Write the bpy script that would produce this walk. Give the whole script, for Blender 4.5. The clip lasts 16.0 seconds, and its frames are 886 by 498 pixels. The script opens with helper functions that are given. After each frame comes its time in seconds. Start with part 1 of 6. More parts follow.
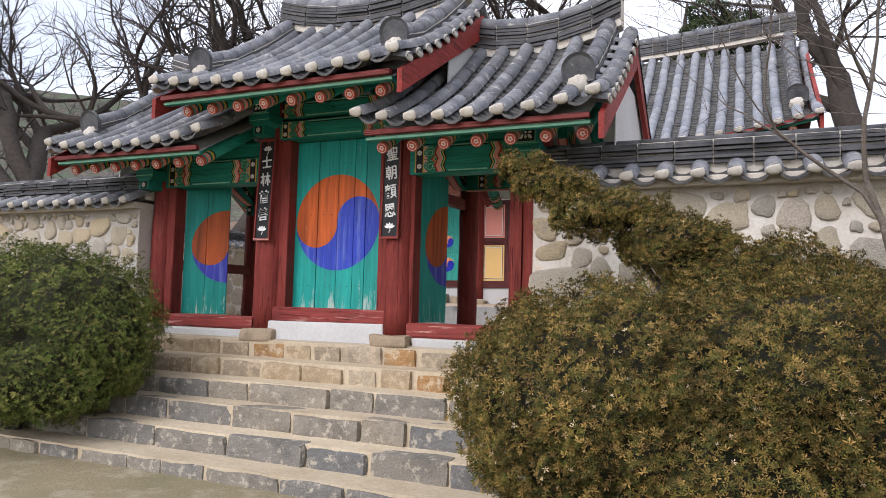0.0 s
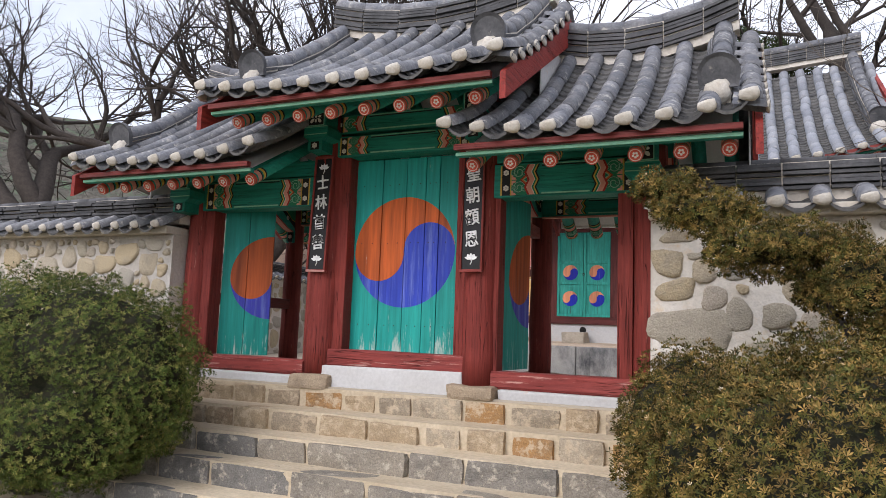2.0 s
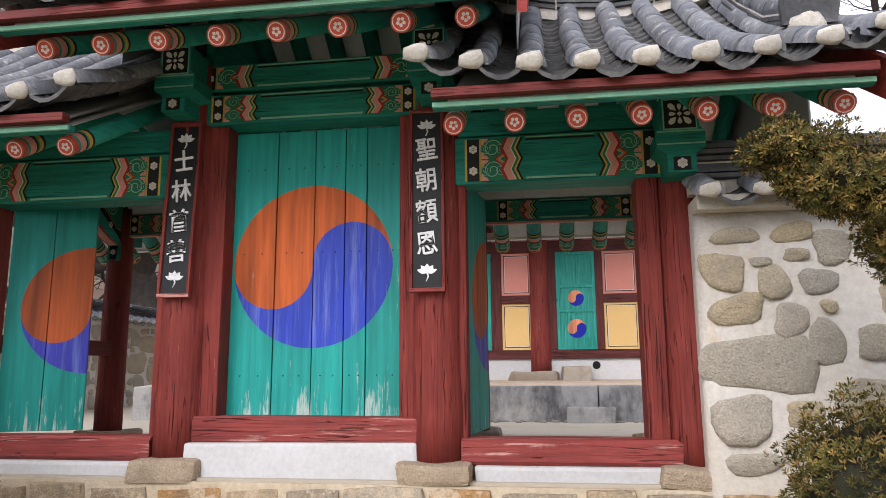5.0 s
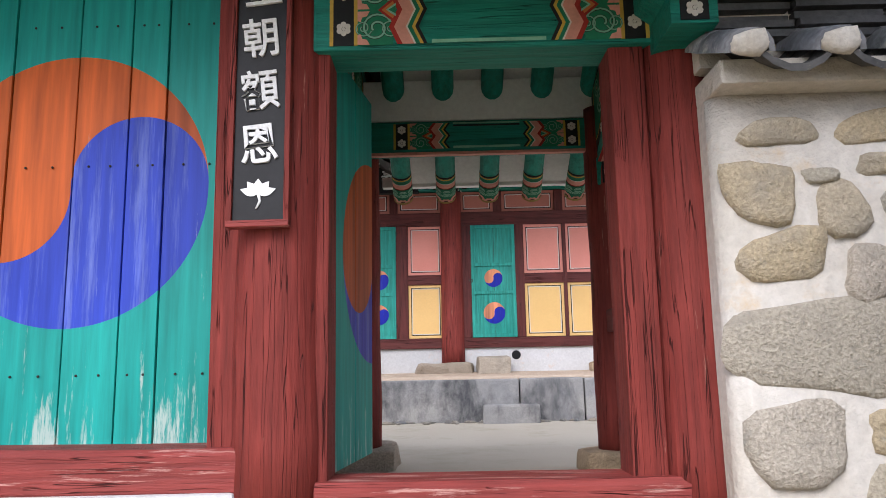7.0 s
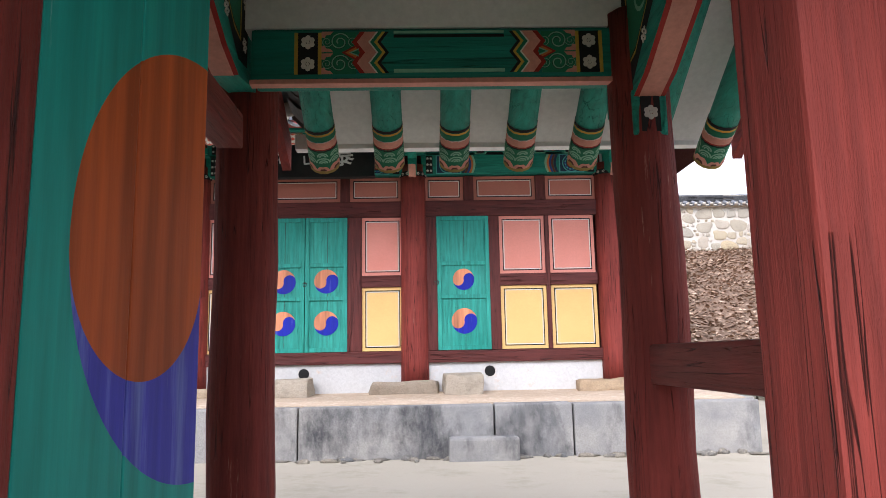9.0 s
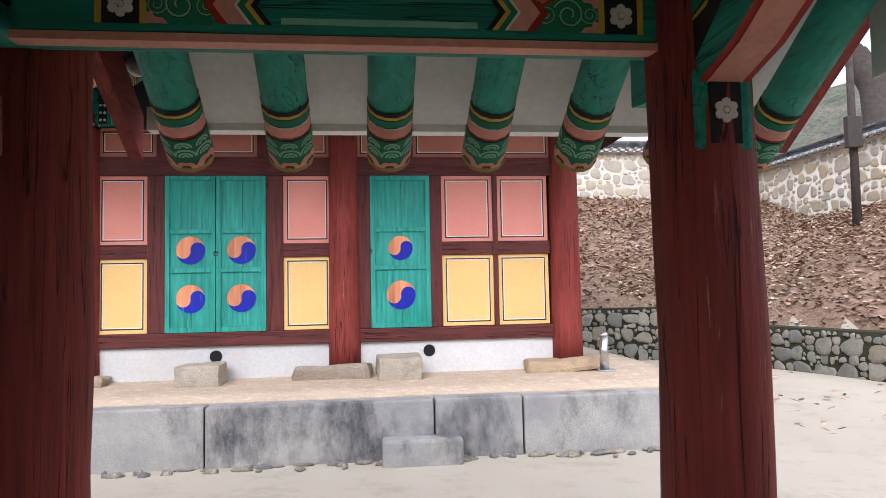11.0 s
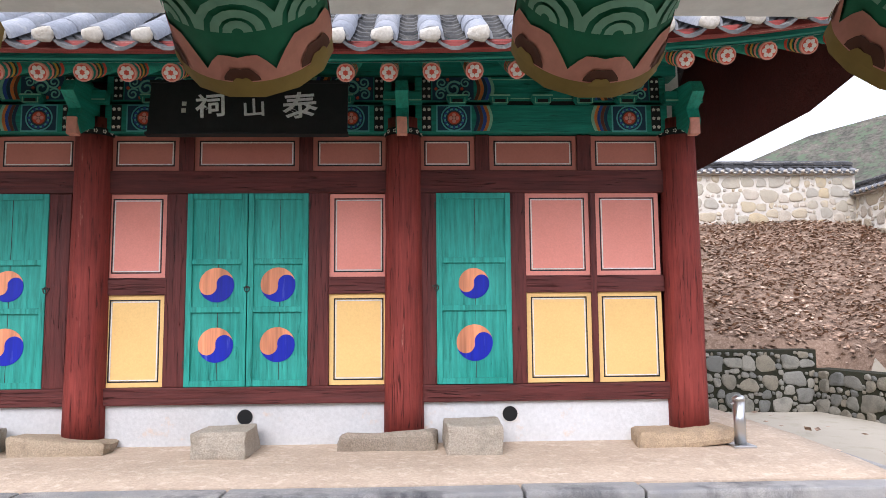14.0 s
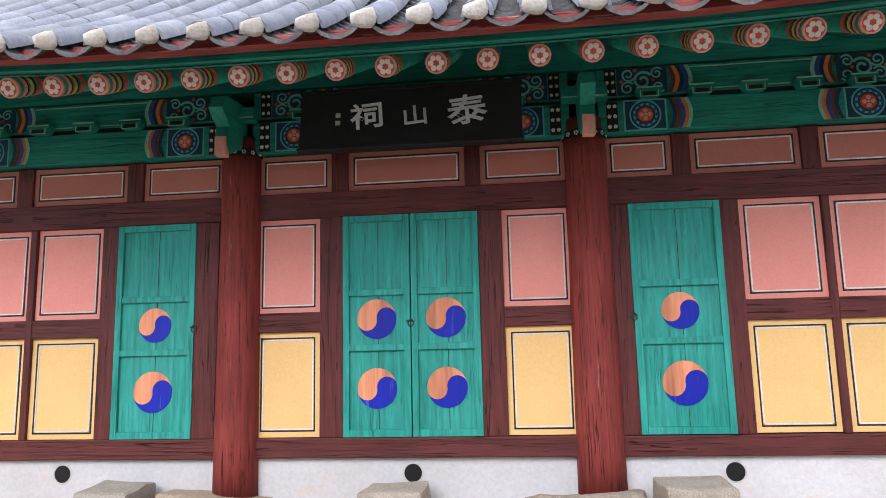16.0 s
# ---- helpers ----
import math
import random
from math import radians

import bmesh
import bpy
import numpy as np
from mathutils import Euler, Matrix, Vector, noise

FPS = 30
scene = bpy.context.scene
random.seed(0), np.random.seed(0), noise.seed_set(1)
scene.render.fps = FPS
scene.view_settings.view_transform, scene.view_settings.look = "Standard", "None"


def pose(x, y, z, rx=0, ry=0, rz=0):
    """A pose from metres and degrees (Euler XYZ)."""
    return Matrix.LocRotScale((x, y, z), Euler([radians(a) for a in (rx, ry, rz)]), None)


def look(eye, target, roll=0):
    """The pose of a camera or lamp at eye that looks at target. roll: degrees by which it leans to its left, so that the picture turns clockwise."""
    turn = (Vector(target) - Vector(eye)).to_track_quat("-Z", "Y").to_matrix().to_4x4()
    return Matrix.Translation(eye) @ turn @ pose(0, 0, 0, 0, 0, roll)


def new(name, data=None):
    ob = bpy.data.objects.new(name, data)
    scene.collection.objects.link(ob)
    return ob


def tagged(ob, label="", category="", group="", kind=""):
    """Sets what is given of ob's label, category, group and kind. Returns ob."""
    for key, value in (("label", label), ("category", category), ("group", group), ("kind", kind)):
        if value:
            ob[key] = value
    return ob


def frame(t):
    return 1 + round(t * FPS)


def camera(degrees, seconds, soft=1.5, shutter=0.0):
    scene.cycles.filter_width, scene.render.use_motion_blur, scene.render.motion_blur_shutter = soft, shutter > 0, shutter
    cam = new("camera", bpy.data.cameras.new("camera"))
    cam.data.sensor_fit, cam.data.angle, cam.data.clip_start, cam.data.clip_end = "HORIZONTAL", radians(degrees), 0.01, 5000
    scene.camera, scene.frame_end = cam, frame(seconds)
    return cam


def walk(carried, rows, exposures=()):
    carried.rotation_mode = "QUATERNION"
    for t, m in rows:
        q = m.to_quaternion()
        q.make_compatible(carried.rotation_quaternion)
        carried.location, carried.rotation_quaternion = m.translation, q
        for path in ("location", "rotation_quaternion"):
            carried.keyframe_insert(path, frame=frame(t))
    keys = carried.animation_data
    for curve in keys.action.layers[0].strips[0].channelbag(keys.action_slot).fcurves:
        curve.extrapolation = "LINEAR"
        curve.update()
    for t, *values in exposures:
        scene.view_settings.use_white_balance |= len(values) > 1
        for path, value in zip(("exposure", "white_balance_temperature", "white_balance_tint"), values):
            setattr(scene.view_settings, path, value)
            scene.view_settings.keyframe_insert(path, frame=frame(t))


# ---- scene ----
cam = camera(64.7, 16.0, soft=0.8)
PATH = [
    (0, (0.077, 0.254, 1.436), (-0.723, 2.081, 1.586), 1.5),
    (0.5, (-0.144, 0.412, 1.485), (-0.962, 2.229, 1.65), 1.6),
    (1, (-0.459, 0.517, 1.501), (-1.28, 2.332, 1.676), 1.8),
    (1.5, (-0.74, 0.65, 1.506), (-1.566, 2.463, 1.684), 2.0),
    (2, (-1.014, 0.844, 1.542), (-1.813, 2.663, 1.773), 2.1),
    (2.5, (-1.304, 0.999, 1.545), (-2.0, 2.848, 1.859), 1.9),
    (3, (-1.563, 1.182, 1.541), (-2.208, 3.045, 1.879), 1.8),
    (3.2, (-1.667, 1.29, 1.531), (-2.3, 3.149, 1.909), 1.8),
    (5.3, (-2.556, 2.636, 1.623), (-2.746, 4.6, 1.948), -0.8),
    (5.5, (-2.564, 2.805, 1.628), (-2.702, 4.775, 1.946), -1.0),
    (6, (-2.528, 3.248, 1.62), (-2.63, 5.221, 1.931), -0.9),
    (6.5, (-2.537, 3.679, 1.603), (-2.603, 5.655, 1.907), -0.5),
    (7, (-2.518, 4.09, 1.605), (-2.55, 6.066, 1.915), -1.1),
    (7.5, (-2.482, 4.548, 1.619), (-2.497, 6.522, 1.941), -1.2),
    (8, (-2.45, 5.023, 1.617), (-2.439, 6.996, 1.944), -1.1),
    (8.2, (-2.438, 5.175, 1.642), (-2.414, 7.149, 1.965), -1.1),
    (10.3, (-2.399, 6.263, 2.153), (-2.291, 8.252, 2.343), -0.8),
    (10.5, (-2.402, 6.362, 2.191), (-2.261, 8.351, 2.349), -0.9),
    (11, (-2.359, 6.593, 2.277), (-2.133, 8.577, 2.391), -1.1),
    (11.5, (-2.325, 6.798, 2.331), (-2.059, 8.777, 2.445), -0.8),
    (12, (-2.355, 7.038, 2.39), (-2.051, 9.01, 2.522), -0.6),
    (12.5, (-2.361, 7.263, 2.475), (-2.036, 9.229, 2.645), -1.1),
    (13, (-2.31, 7.53, 2.502), (-1.996, 9.488, 2.766), -1.3),
    (13.5, (-2.359, 7.81, 2.468), (-2.084, 9.773, 2.738), -1.2),
    (14, (-2.426, 8.076, 2.443), (-2.359, 10.066, 2.634), -0.5),
    (14.5, (-2.578, 8.356, 2.428), (-2.732, 10.347, 2.541), -0.3),
    (15, (-2.767, 8.589, 2.41), (-2.953, 10.578, 2.514), -0.2),
    (15.5, (-3.001, 8.765, 2.423), (-3.193, 10.75, 2.57), -1.1),
    (16, (-3.037, 8.922, 2.451), (-3.261, 10.887, 2.749), -1.3),
]
walk(cam, [(t, look(eye, target, roll)) for t, eye, target, roll in PATH],
     exposures=((0, 0.5, 6250, 16), (3.2, 0.38, 6250, 16), (5.3, 0.7, 6250, 16), (7.0, 0.88, 6000, 16), (8.2, 1.25, 6050, 16), (10.3, 1.12, 6050, 16), (12.2, 1.12, 6050, 16), (13.2, 1.3, 6050, 16), (14.5, 1.0, 6000, 17), (16.0, 1.0, 6000, 17)))

# ---- world, sun, exposure ----
world = bpy.data.worlds.new("overcast_sky")
scene.world = world
world.use_nodes = True
wn, wl = world.node_tree.nodes, world.node_tree.links
for n in list(wn):
    wn.remove(n)
w_out, w_bg = wn.new("ShaderNodeOutputWorld"), wn.new("ShaderNodeBackground")
w_sky = wn.new("ShaderNodeTexSky")
w_sky.sky_type, w_sky.sun_disc = "NISHITA", False
w_sky.sun_elevation, w_sky.sun_rotation = radians(38), radians(200)
w_coord, w_noise = wn.new("ShaderNodeTexCoord"), wn.new("ShaderNodeTexNoise")
w_noise.inputs["Scale"].default_value, w_noise.inputs["Detail"].default_value = 2.6, 6
w_ramp = wn.new("ShaderNodeValToRGB")
w_ramp.color_ramp.elements[0].position, w_ramp.color_ramp.elements[1].position = 0.36, 0.6
w_ramp.color_ramp.elements[0].color, w_ramp.color_ramp.elements[1].color = (0.55, 0.55, 0.55, 1), (1, 1, 1, 1)
w_mix = wn.new("ShaderNodeMixRGB")
w_mix.inputs[2].default_value = (7.4, 7.6, 8.0, 1)
wl.new(w_coord.outputs["Generated"], w_noise.inputs["Vector"])
wl.new(w_noise.outputs["Fac"], w_ramp.inputs["Fac"])
wl.new(w_ramp.outputs["Color"], w_mix.inputs["Fac"])
wl.new(w_sky.outputs["Color"], w_mix.inputs[1])
wl.new(w_mix.outputs["Color"], w_bg.inputs["Color"])
w_bg.inputs["Strength"].default_value = 0.135
wl.new(w_bg.outputs[0], w_out.inputs[0])
sun = new("sun", bpy.data.lights.new("sun", "SUN"))
sun.data.energy, sun.data.angle, sun.data.color = 1.6, radians(38), (1.0, 0.96, 0.91)
sun.matrix_world = look((-8, -22, 18.3), (0, 0, 0))


# ---- mesh helpers ----
def box(bm, x0, x1, y0, y1, z0, z1, jit=0.0, bev=0.0):
    """A box, with corners shifted by up to jit and edges bevelled by bev."""
    r = [[random.uniform(-jit, jit) for _ in range(3)] for _ in range(8)]
    vs = [bm.verts.new((x + r[i][0], y + r[i][1], z + r[i][2])) for i, (x, y, z) in enumerate(
        (x, y, z) for x in (x0, x1) for y in (y0, y1) for z in (z0, z1))]
    fs = [bm.faces.new([vs[i] for i in q]) for q in ((0, 1, 3, 2), (4, 6, 7, 5), (0, 4, 5, 1), (2, 3, 7, 6), (0, 2, 6, 4), (1, 5, 7, 3))]
    if bev:
        es = {e for f in fs for e in f.edges}
        bmesh.ops.bevel(bm, geom=list(es), offset=bev, segments=2, affect="EDGES", profile=0.6)
    return bm


def tube(bm, pts, radii, seg=8, cap=True, jit=0.0):
    """A round bar along pts."""
    rings = []
    pts = [Vector(p) for p in pts]
    for i, p in enumerate(pts):
        d = (pts[min(i + 1, len(pts) - 1)] - pts[max(i - 1, 0)]).normalized()
        a = d.orthogonal().normalized() if abs(d.z) > 0.9 else d.cross(Vector((0, 0, 1))).normalized()
        b = d.cross(a)
        ring = []
        for k in range(seg):
            t = 2 * math.pi * k / seg
            ring.append(bm.verts.new(p + (a * math.cos(t) + b * math.sin(t)) * radii[i] * (1 + random.uniform(-jit, jit))))
        rings.append(ring)
    for r0, r1 in zip(rings, rings[1:]):
        for k in range(seg):
            bm.faces.new((r0[k], r0[(k + 1) % seg], r1[(k + 1) % seg], r1[k])).smooth = True
    if cap:
        bm.faces.new(rings[0][::-1])
        bm.faces.new(rings[-1])
    return bm


def disc(bm, cx, cz, r, y0, y1, seg=20, axis="y"):
    """A flat round plate that faces -y."""
    def at(x, z, y):
        return bm.verts.new((x, y, z))
    a = [at(cx + r * math.cos(2 * math.pi * k / seg), cz + r * math.sin(2 * math.pi * k / seg), y0) for k in range(seg)]
    b = [at(v.co.x, v.co.z, y1) for v in a]
    bm.faces.new(a)
    bm.faces.new(b[::-1])
    for k in range(seg):
        bm.faces.new((a[k], b[k], b[(k + 1) % seg], a[(k + 1) % seg]))
    return bm


def blob(bm, c, r, seg=8, rings=5, jit=0.12):
    """A lumpy round stone or clod."""
    c = Vector(c)
    m = bmesh.ops.create_uvsphere(bm, u_segments=seg, v_segments=rings, radius=1)
    for v in m["verts"]:
        k = 1 + jit * noise.noise(v.co * 1.7 + c * 3.1) * 2
        v.co = c + Vector((v.co.x * r[0], v.co.y * r[1], v.co.z * r[2])) * k
        for f in v.link_faces:
            f.smooth = True
    return bm


def mesh_of(bm, name, material):
    bmesh.ops.recalc_face_normals(bm, faces=bm.faces)
    me = bpy.data.meshes.new(name)
    bm.to_mesh(me)
    bm.free()
    for m in material if isinstance(material, (list, tuple)) else [material]:
        me.materials.append(m)
    return me


def part(name, bm, material, parent=None, label="", at=None):
    ob = new(name, bm if isinstance(bm, bpy.types.Mesh) else mesh_of(bm, name, material))
    if at is not None:
        ob.matrix_basis = at
    if parent is not None:
        ob.parent = parent
    if label:
        tagged(ob, label)
    return ob


def thing(name, label, category, at=None, group="", kind=""):
    ob = new(name)
    ob.empty_display_size = 0.1
    if at is not None:
        ob.matrix_basis = at
    return tagged(ob, label, category, group, kind)


def B():
    return bmesh.new()


# ---- materials ----
class Nodes:
    def __init__(self, name):
        self.m = bpy.data.materials.new(name)
        self.m.use_nodes = True
        self.t = self.m.node_tree
        self.b = self.t.nodes["Principled BSDF"]

    def n(self, kind, **kw):
        o = self.t.nodes.new(kind)
        for k, v in kw.items():
            o.inputs[k.replace("_", " ")].default_value = v
        return o

    def link(self, a, b):
        self.t.links.new(a, b)

    def math(self, op, a, b=0.0, c=None):
        o = self.t.nodes.new("ShaderNodeMath")
        o.operation = op
        for i, v in enumerate((a, b) if c is None else (a, b, c)):
            if isinstance(v, (int, float)):
                o.inputs[i].default_value = v
            else:
                self.link(v, o.inputs[i])
        return o.outputs[0]

    def mix(self, fac, a, b, blend="MIX"):
        o = self.t.nodes.new("ShaderNodeMixRGB")
        o.blend_type = blend
        for i, v in enumerate((fac, a, b)):
            if isinstance(v, (int, float)):
                o.inputs[i].default_value = v
            elif isinstance(v, tuple):
                o.inputs[i].default_value = (*v, 1)
            else:
                self.link(v, o.inputs[i])
        return o.outputs[0]

    def coords(self, kind="Object", scale=(1, 1, 1)):
        c = self.t.nodes.new("ShaderNodeTexCoord")
        m = self.n("ShaderNodeMapping", Scale=scale)
        self.link(c.outputs[kind], m.inputs["Vector"])
        return m.outputs[0]

    def world(self, scale=(1, 1, 1)):
        c = self.t.nodes.new("ShaderNodeNewGeometry")
        m = self.n("ShaderNodeMapping", Scale=scale)
        self.link(c.outputs["Position"], m.inputs["Vector"])
        return m.outputs[0]

    def noise(self, vec, scale, detail=4.0, rough=0.6):
        o = self.n("ShaderNodeTexNoise", Scale=scale, Detail=detail, Roughness=rough)
        self.link(vec, o.inputs["Vector"])
        return o.outputs["Fac"]

    def ramp(self, fac, p0, p1):
        o = self.t.nodes.new("ShaderNodeMapRange")
        o.inputs[1].default_value, o.inputs[2].default_value = p0, p1
        self.link(fac, o.inputs[0])
        return o.outputs[0]

    def rand(self):
        return self.t.nodes.new("ShaderNodeObjectInfo").outputs["Random"]

    def island(self):
        return self.t.nodes.new("ShaderNodeNewGeometry").outputs["Random Per Island"]

    def done(self, col, rough=0.7, bump=None, strength=0.3, dist=0.01, spec=0.3):
        if isinstance(col, tuple):
            self.b.inputs["Base Color"].default_value = (*col, 1)
        else:
            self.link(col, self.b.inputs["Base Color"])
        if isinstance(rough, (int, float)):
            self.b.inputs["Roughness"].default_value = rough
        else:
            self.link(rough, self.b.inputs["Roughness"])
        self.b.inputs["Specular IOR Level"].default_value = spec
        if bump is not None:
            o = self.n("ShaderNodeBump", Strength=strength, Distance=dist)
            self.link(bump, o.inputs["Height"])
            self.link(o.outputs[0], self.b.inputs["Normal"])
        return self.m


def plain(name, c1, c2, scale=6.0, rough=0.75, bump=0.25, vary=0.25, fine=60.0, dist=0.008, space="Object", spots=None, spot=(0.62, 0.7)):
    """A surface with blotches (c1 to c2), fine grain, object-to-object variation and, where given, spots of wear."""
    s = Nodes(name)
    v = s.world() if space == "World" else s.coords()
    big, small = s.noise(v, scale), s.noise(v, fine, 3)
    col = s.mix(s.ramp(big, 0.3, 0.7), c1, c2)
    col = s.mix(1.0, col, s.mix(s.ramp(small, 0.25, 0.75), (1 - vary,) * 3, (1 + vary * 0.4,) * 3), "MULTIPLY")
    col = s.mix(1.0, col, s.mix(s.rand(), (1 - vary * 0.7,) * 3, (1 + vary * 0.3,) * 3), "MULTIPLY")
    if spots:
        col = s.mix(s.ramp(s.noise(v, scale * 2.3, 8, 0.7), *spot), col, spots)
    return s.done(col, rough, s.math("ADD", small, s.math("MULTIPLY", big, 0.5)), bump, dist)


def painted_wood(name, c1, c2, bare=(0.45, 0.33, 0.27), axis="z", wear=0.68, rough=0.6, crack=1.0):
    """Old paint on timber: long grain, drying cracks, flaked spots."""
    s = Nodes(name)
    sc = {"z": (1, 1, 0.07), "x": (0.07, 1, 1), "y": (1, 0.07, 1)}[axis]
    v, o = s.world(sc), s.world()
    grain = s.noise(v, 34, 6, 0.68)
    fc = s.noise(s.world(tuple(k * (0.32 if k < 1 else 1.0) for k in sc)), 34, 2.4, 0.5)
    crk, crk2 = s.ramp(fc, 0.489, 0.499), s.ramp(fc, 0.509, 0.499)
    line = s.math("MULTIPLY", s.math("MULTIPLY", crk, crk2), crack)
    gate = s.ramp(s.noise(o, 3.2, 3), 0.41, 0.5)
    line = s.math("MULTIPLY", line, gate)
    col = s.mix(s.ramp(s.noise(o, 1.7, 4), 0.3, 0.7), c1, c2)
    col = s.mix(1.0, col, s.mix(s.ramp(grain, 0.3, 0.7), (0.62,) * 3, (1.24,) * 3), "MULTIPLY")
    col = s.mix(s.ramp(s.noise(v, 14, 8, 0.75), wear, wear + 0.05), col, bare)
    col = s.mix(line, col, tuple(k * 0.3 for k in c1))
    h = s.math("SUBTRACT", grain, s.math("MULTIPLY", line, 2.5))
    return s.done(col, rough, h, 0.85, 0.009)


def taegeuk(name, base1, base2, cx, cz, r, turn, orange, blue, wear=0.66, foot=0.16, fade=0.5):
    """Paint on boards with the red and blue comma disc at (cx, cz) of the thing's own x and z."""
    s = Nodes(name)
    c = s.t.nodes.new("ShaderNodeTexCoord")
    sep = s.t.nodes.new("ShaderNodeSeparateXYZ")
    s.link(c.outputs["Object"], sep.inputs[0])
    x = s.math("DIVIDE", s.math("SUBTRACT", sep.outputs[0], cx), r)
    z = s.math("DIVIDE", s.math("SUBTRACT", sep.outputs[2], cz), r)
    ca, sa = math.cos(turn), math.sin(turn)
    u = s.math("ADD", s.math("MULTIPLY", x, ca), s.math("MULTIPLY", z, sa))
    w = s.math("SUBTRACT", s.math("MULTIPLY", z, ca), s.math("MULTIPLY", x, sa))

    def inside(du, rad):
        a = s.math("POWER", s.math("ABSOLUTE", s.math("ADD", u, du)), 2)
        b = s.math("POWER", s.math("ABSOLUTE", w), 2)
        return s.math("LESS_THAN", s.math("ADD", a, b), rad * rad)
    up = s.math("GREATER_THAN", w, 0.0)
    is_red = s.math("MAXIMUM", s.math("MULTIPLY", up, s.math("SUBTRACT", 1.0, inside(-0.5, 0.5))), inside(0.5, 0.5))
    o = s.world()
    v = s.world((1, 1, 0.06))
    grain = s.noise(v, 30, 6)
    base = s.mix(s.ramp(s.noise(v, 5, 3), 0.35, 0.65), base1, base2)
    red = s.mix(s.ramp(s.noise(v, 7, 3), 0.42, 0.68), orange, tuple(k * 0.45 for k in orange))
    blu = s.mix(s.ramp(s.noise(v, 16, 6, 0.7), fade, fade + 0.18), blue, (0.16, 0.21, 0.55))
    col = s.mix(inside(0.0, 1.0), base, s.mix(is_red, blu, red))
    col = s.mix(1.0, col, s.mix(s.ramp(grain, 0.3, 0.7), (0.74,) * 3, (1.16,) * 3), "MULTIPLY")
    col = s.mix(1.0, col, s.mix(s.rand(), (0.86,) * 3, (1.08,) * 3), "MULTIPLY")
    low = s.ramp(sep.outputs[2], 0.42, 0.0)
    scr = s.ramp(s.math("ADD", s.noise(s.world((1, 1, 0.1)), 22, 8, 0.75), s.math("MULTIPLY", low, foot)), wear, wear + 0.08)
    col = s.mix(s.math("MULTIPLY", scr, 0.75), col, (0.5, 0.56, 0.5))
    return s.done(col, 0.55, grain, 0.35, 0.004)


RED = painted_wood("red_post_paint", (0.18, 0.026, 0.019), (0.24, 0.041, 0.031), (0.42, 0.2, 0.15), wear=0.635, rough=0.72)
RED_X = painted_wood("red_beam_paint", (0.22, 0.034, 0.028), (0.29, 0.055, 0.046), (0.5, 0.26, 0.22), axis="x", wear=0.565)
RED_Y = painted_wood("red_rail_paint", (0.16, 0.028, 0.022), (0.2, 0.036, 0.028), axis="y", wear=0.68)
MAROON = painted_wood("maroon_rail_paint", (0.085, 0.019, 0.016), (0.12, 0.026, 0.022), axis="x", wear=0.72)
MAROON_Z = painted_wood("maroon_mullion_paint", (0.085, 0.019, 0.016), (0.12, 0.026, 0.022), axis="z", wear=0.72)
BOARD_RED = painted_wood("bargeboard_paint", (0.24, 0.027, 0.02), (0.31, 0.04, 0.03), axis="y", wear=0.7)
EAVE_RED = painted_wood("eave_board_paint", (0.13, 0.018, 0.014), (0.18, 0.026, 0.02), axis="x", wear=0.66)
TEAL_X = painted_wood("green_beam_paint", (0.008, 0.19, 0.14), (0.014, 0.235, 0.175), (0.05, 0.22, 0.17), axis="x", wear=0.72, crack=0.7)
TEAL_Y = painted_wood("green_rafter_paint", (0.01, 0.23, 0.165), (0.018, 0.28, 0.205), (0.05, 0.22, 0.17), axis="y", wear=0.74, crack=0.6)
TEAL_DOOR = painted_wood("green_door_paint", (0.016, 0.27, 0.215), (0.04, 0.34, 0.275), (0.3, 0.42, 0.36), axis="z", wear=0.68, crack=0.2)
PINK = plain("pink_plaster_panel", (0.78, 0.31, 0.25), (0.74, 0.28, 0.22), 2.5, 0.8, 0.1, 0.1, 80, 0.003, "World", (0.5, 0.12, 0.09), (0.7, 0.73))
BRICKPINK = plain("dull_red_panel", (0.46, 0.17, 0.125), (0.42, 0.15, 0.11), 2.5, 0.8, 0.1, 0.1, 80, 0.003, "World")
YELLOW = plain("yellow_plaster_panel", (0.82, 0.54, 0.21), (0.78, 0.5, 0.19), 2.5, 0.8, 0.1, 0.1, 80, 0.003, "World")
WHITE_LINE = plain("white_line_paint", (0.8, 0.78, 0.72), (0.7, 0.68, 0.62), 20)
BLACK_LINE = plain("black_line_paint", (0.012, 0.012, 0.013), (0.02, 0.02, 0.02), 20, 0.6)
PLASTER = plain("white_lime_plaster", (0.61, 0.61, 0.605), (0.54, 0.53, 0.515), 1.6, 0.9, 0.3, 0.12, 40, 0.01, "World", (0.6, 0.43, 0.29), (0.6, 0.74))
MORTAR = plain("wall_mortar", (0.68, 0.645, 0.585), (0.59, 0.53, 0.44), 2.2, 0.95, 0.5, 0.15, 35, 0.02, "World", (0.55, 0.42, 0.27), (0.6, 0.75))
SAND_MORTAR = plain("sandy_mortar", (0.66, 0.56, 0.41), (0.55, 0.45, 0.31), 3, 0.95, 0.6, 0.2, 30, 0.02, "World")
SOFFIT = plain("soffit_plaster", (0.86, 0.86, 0.83), (0.8, 0.8, 0.77), 1.4, 0.9, 0.2, 0.1, 40, 0.006, "World", (0.55, 0.55, 0.52), (0.62, 0.78))


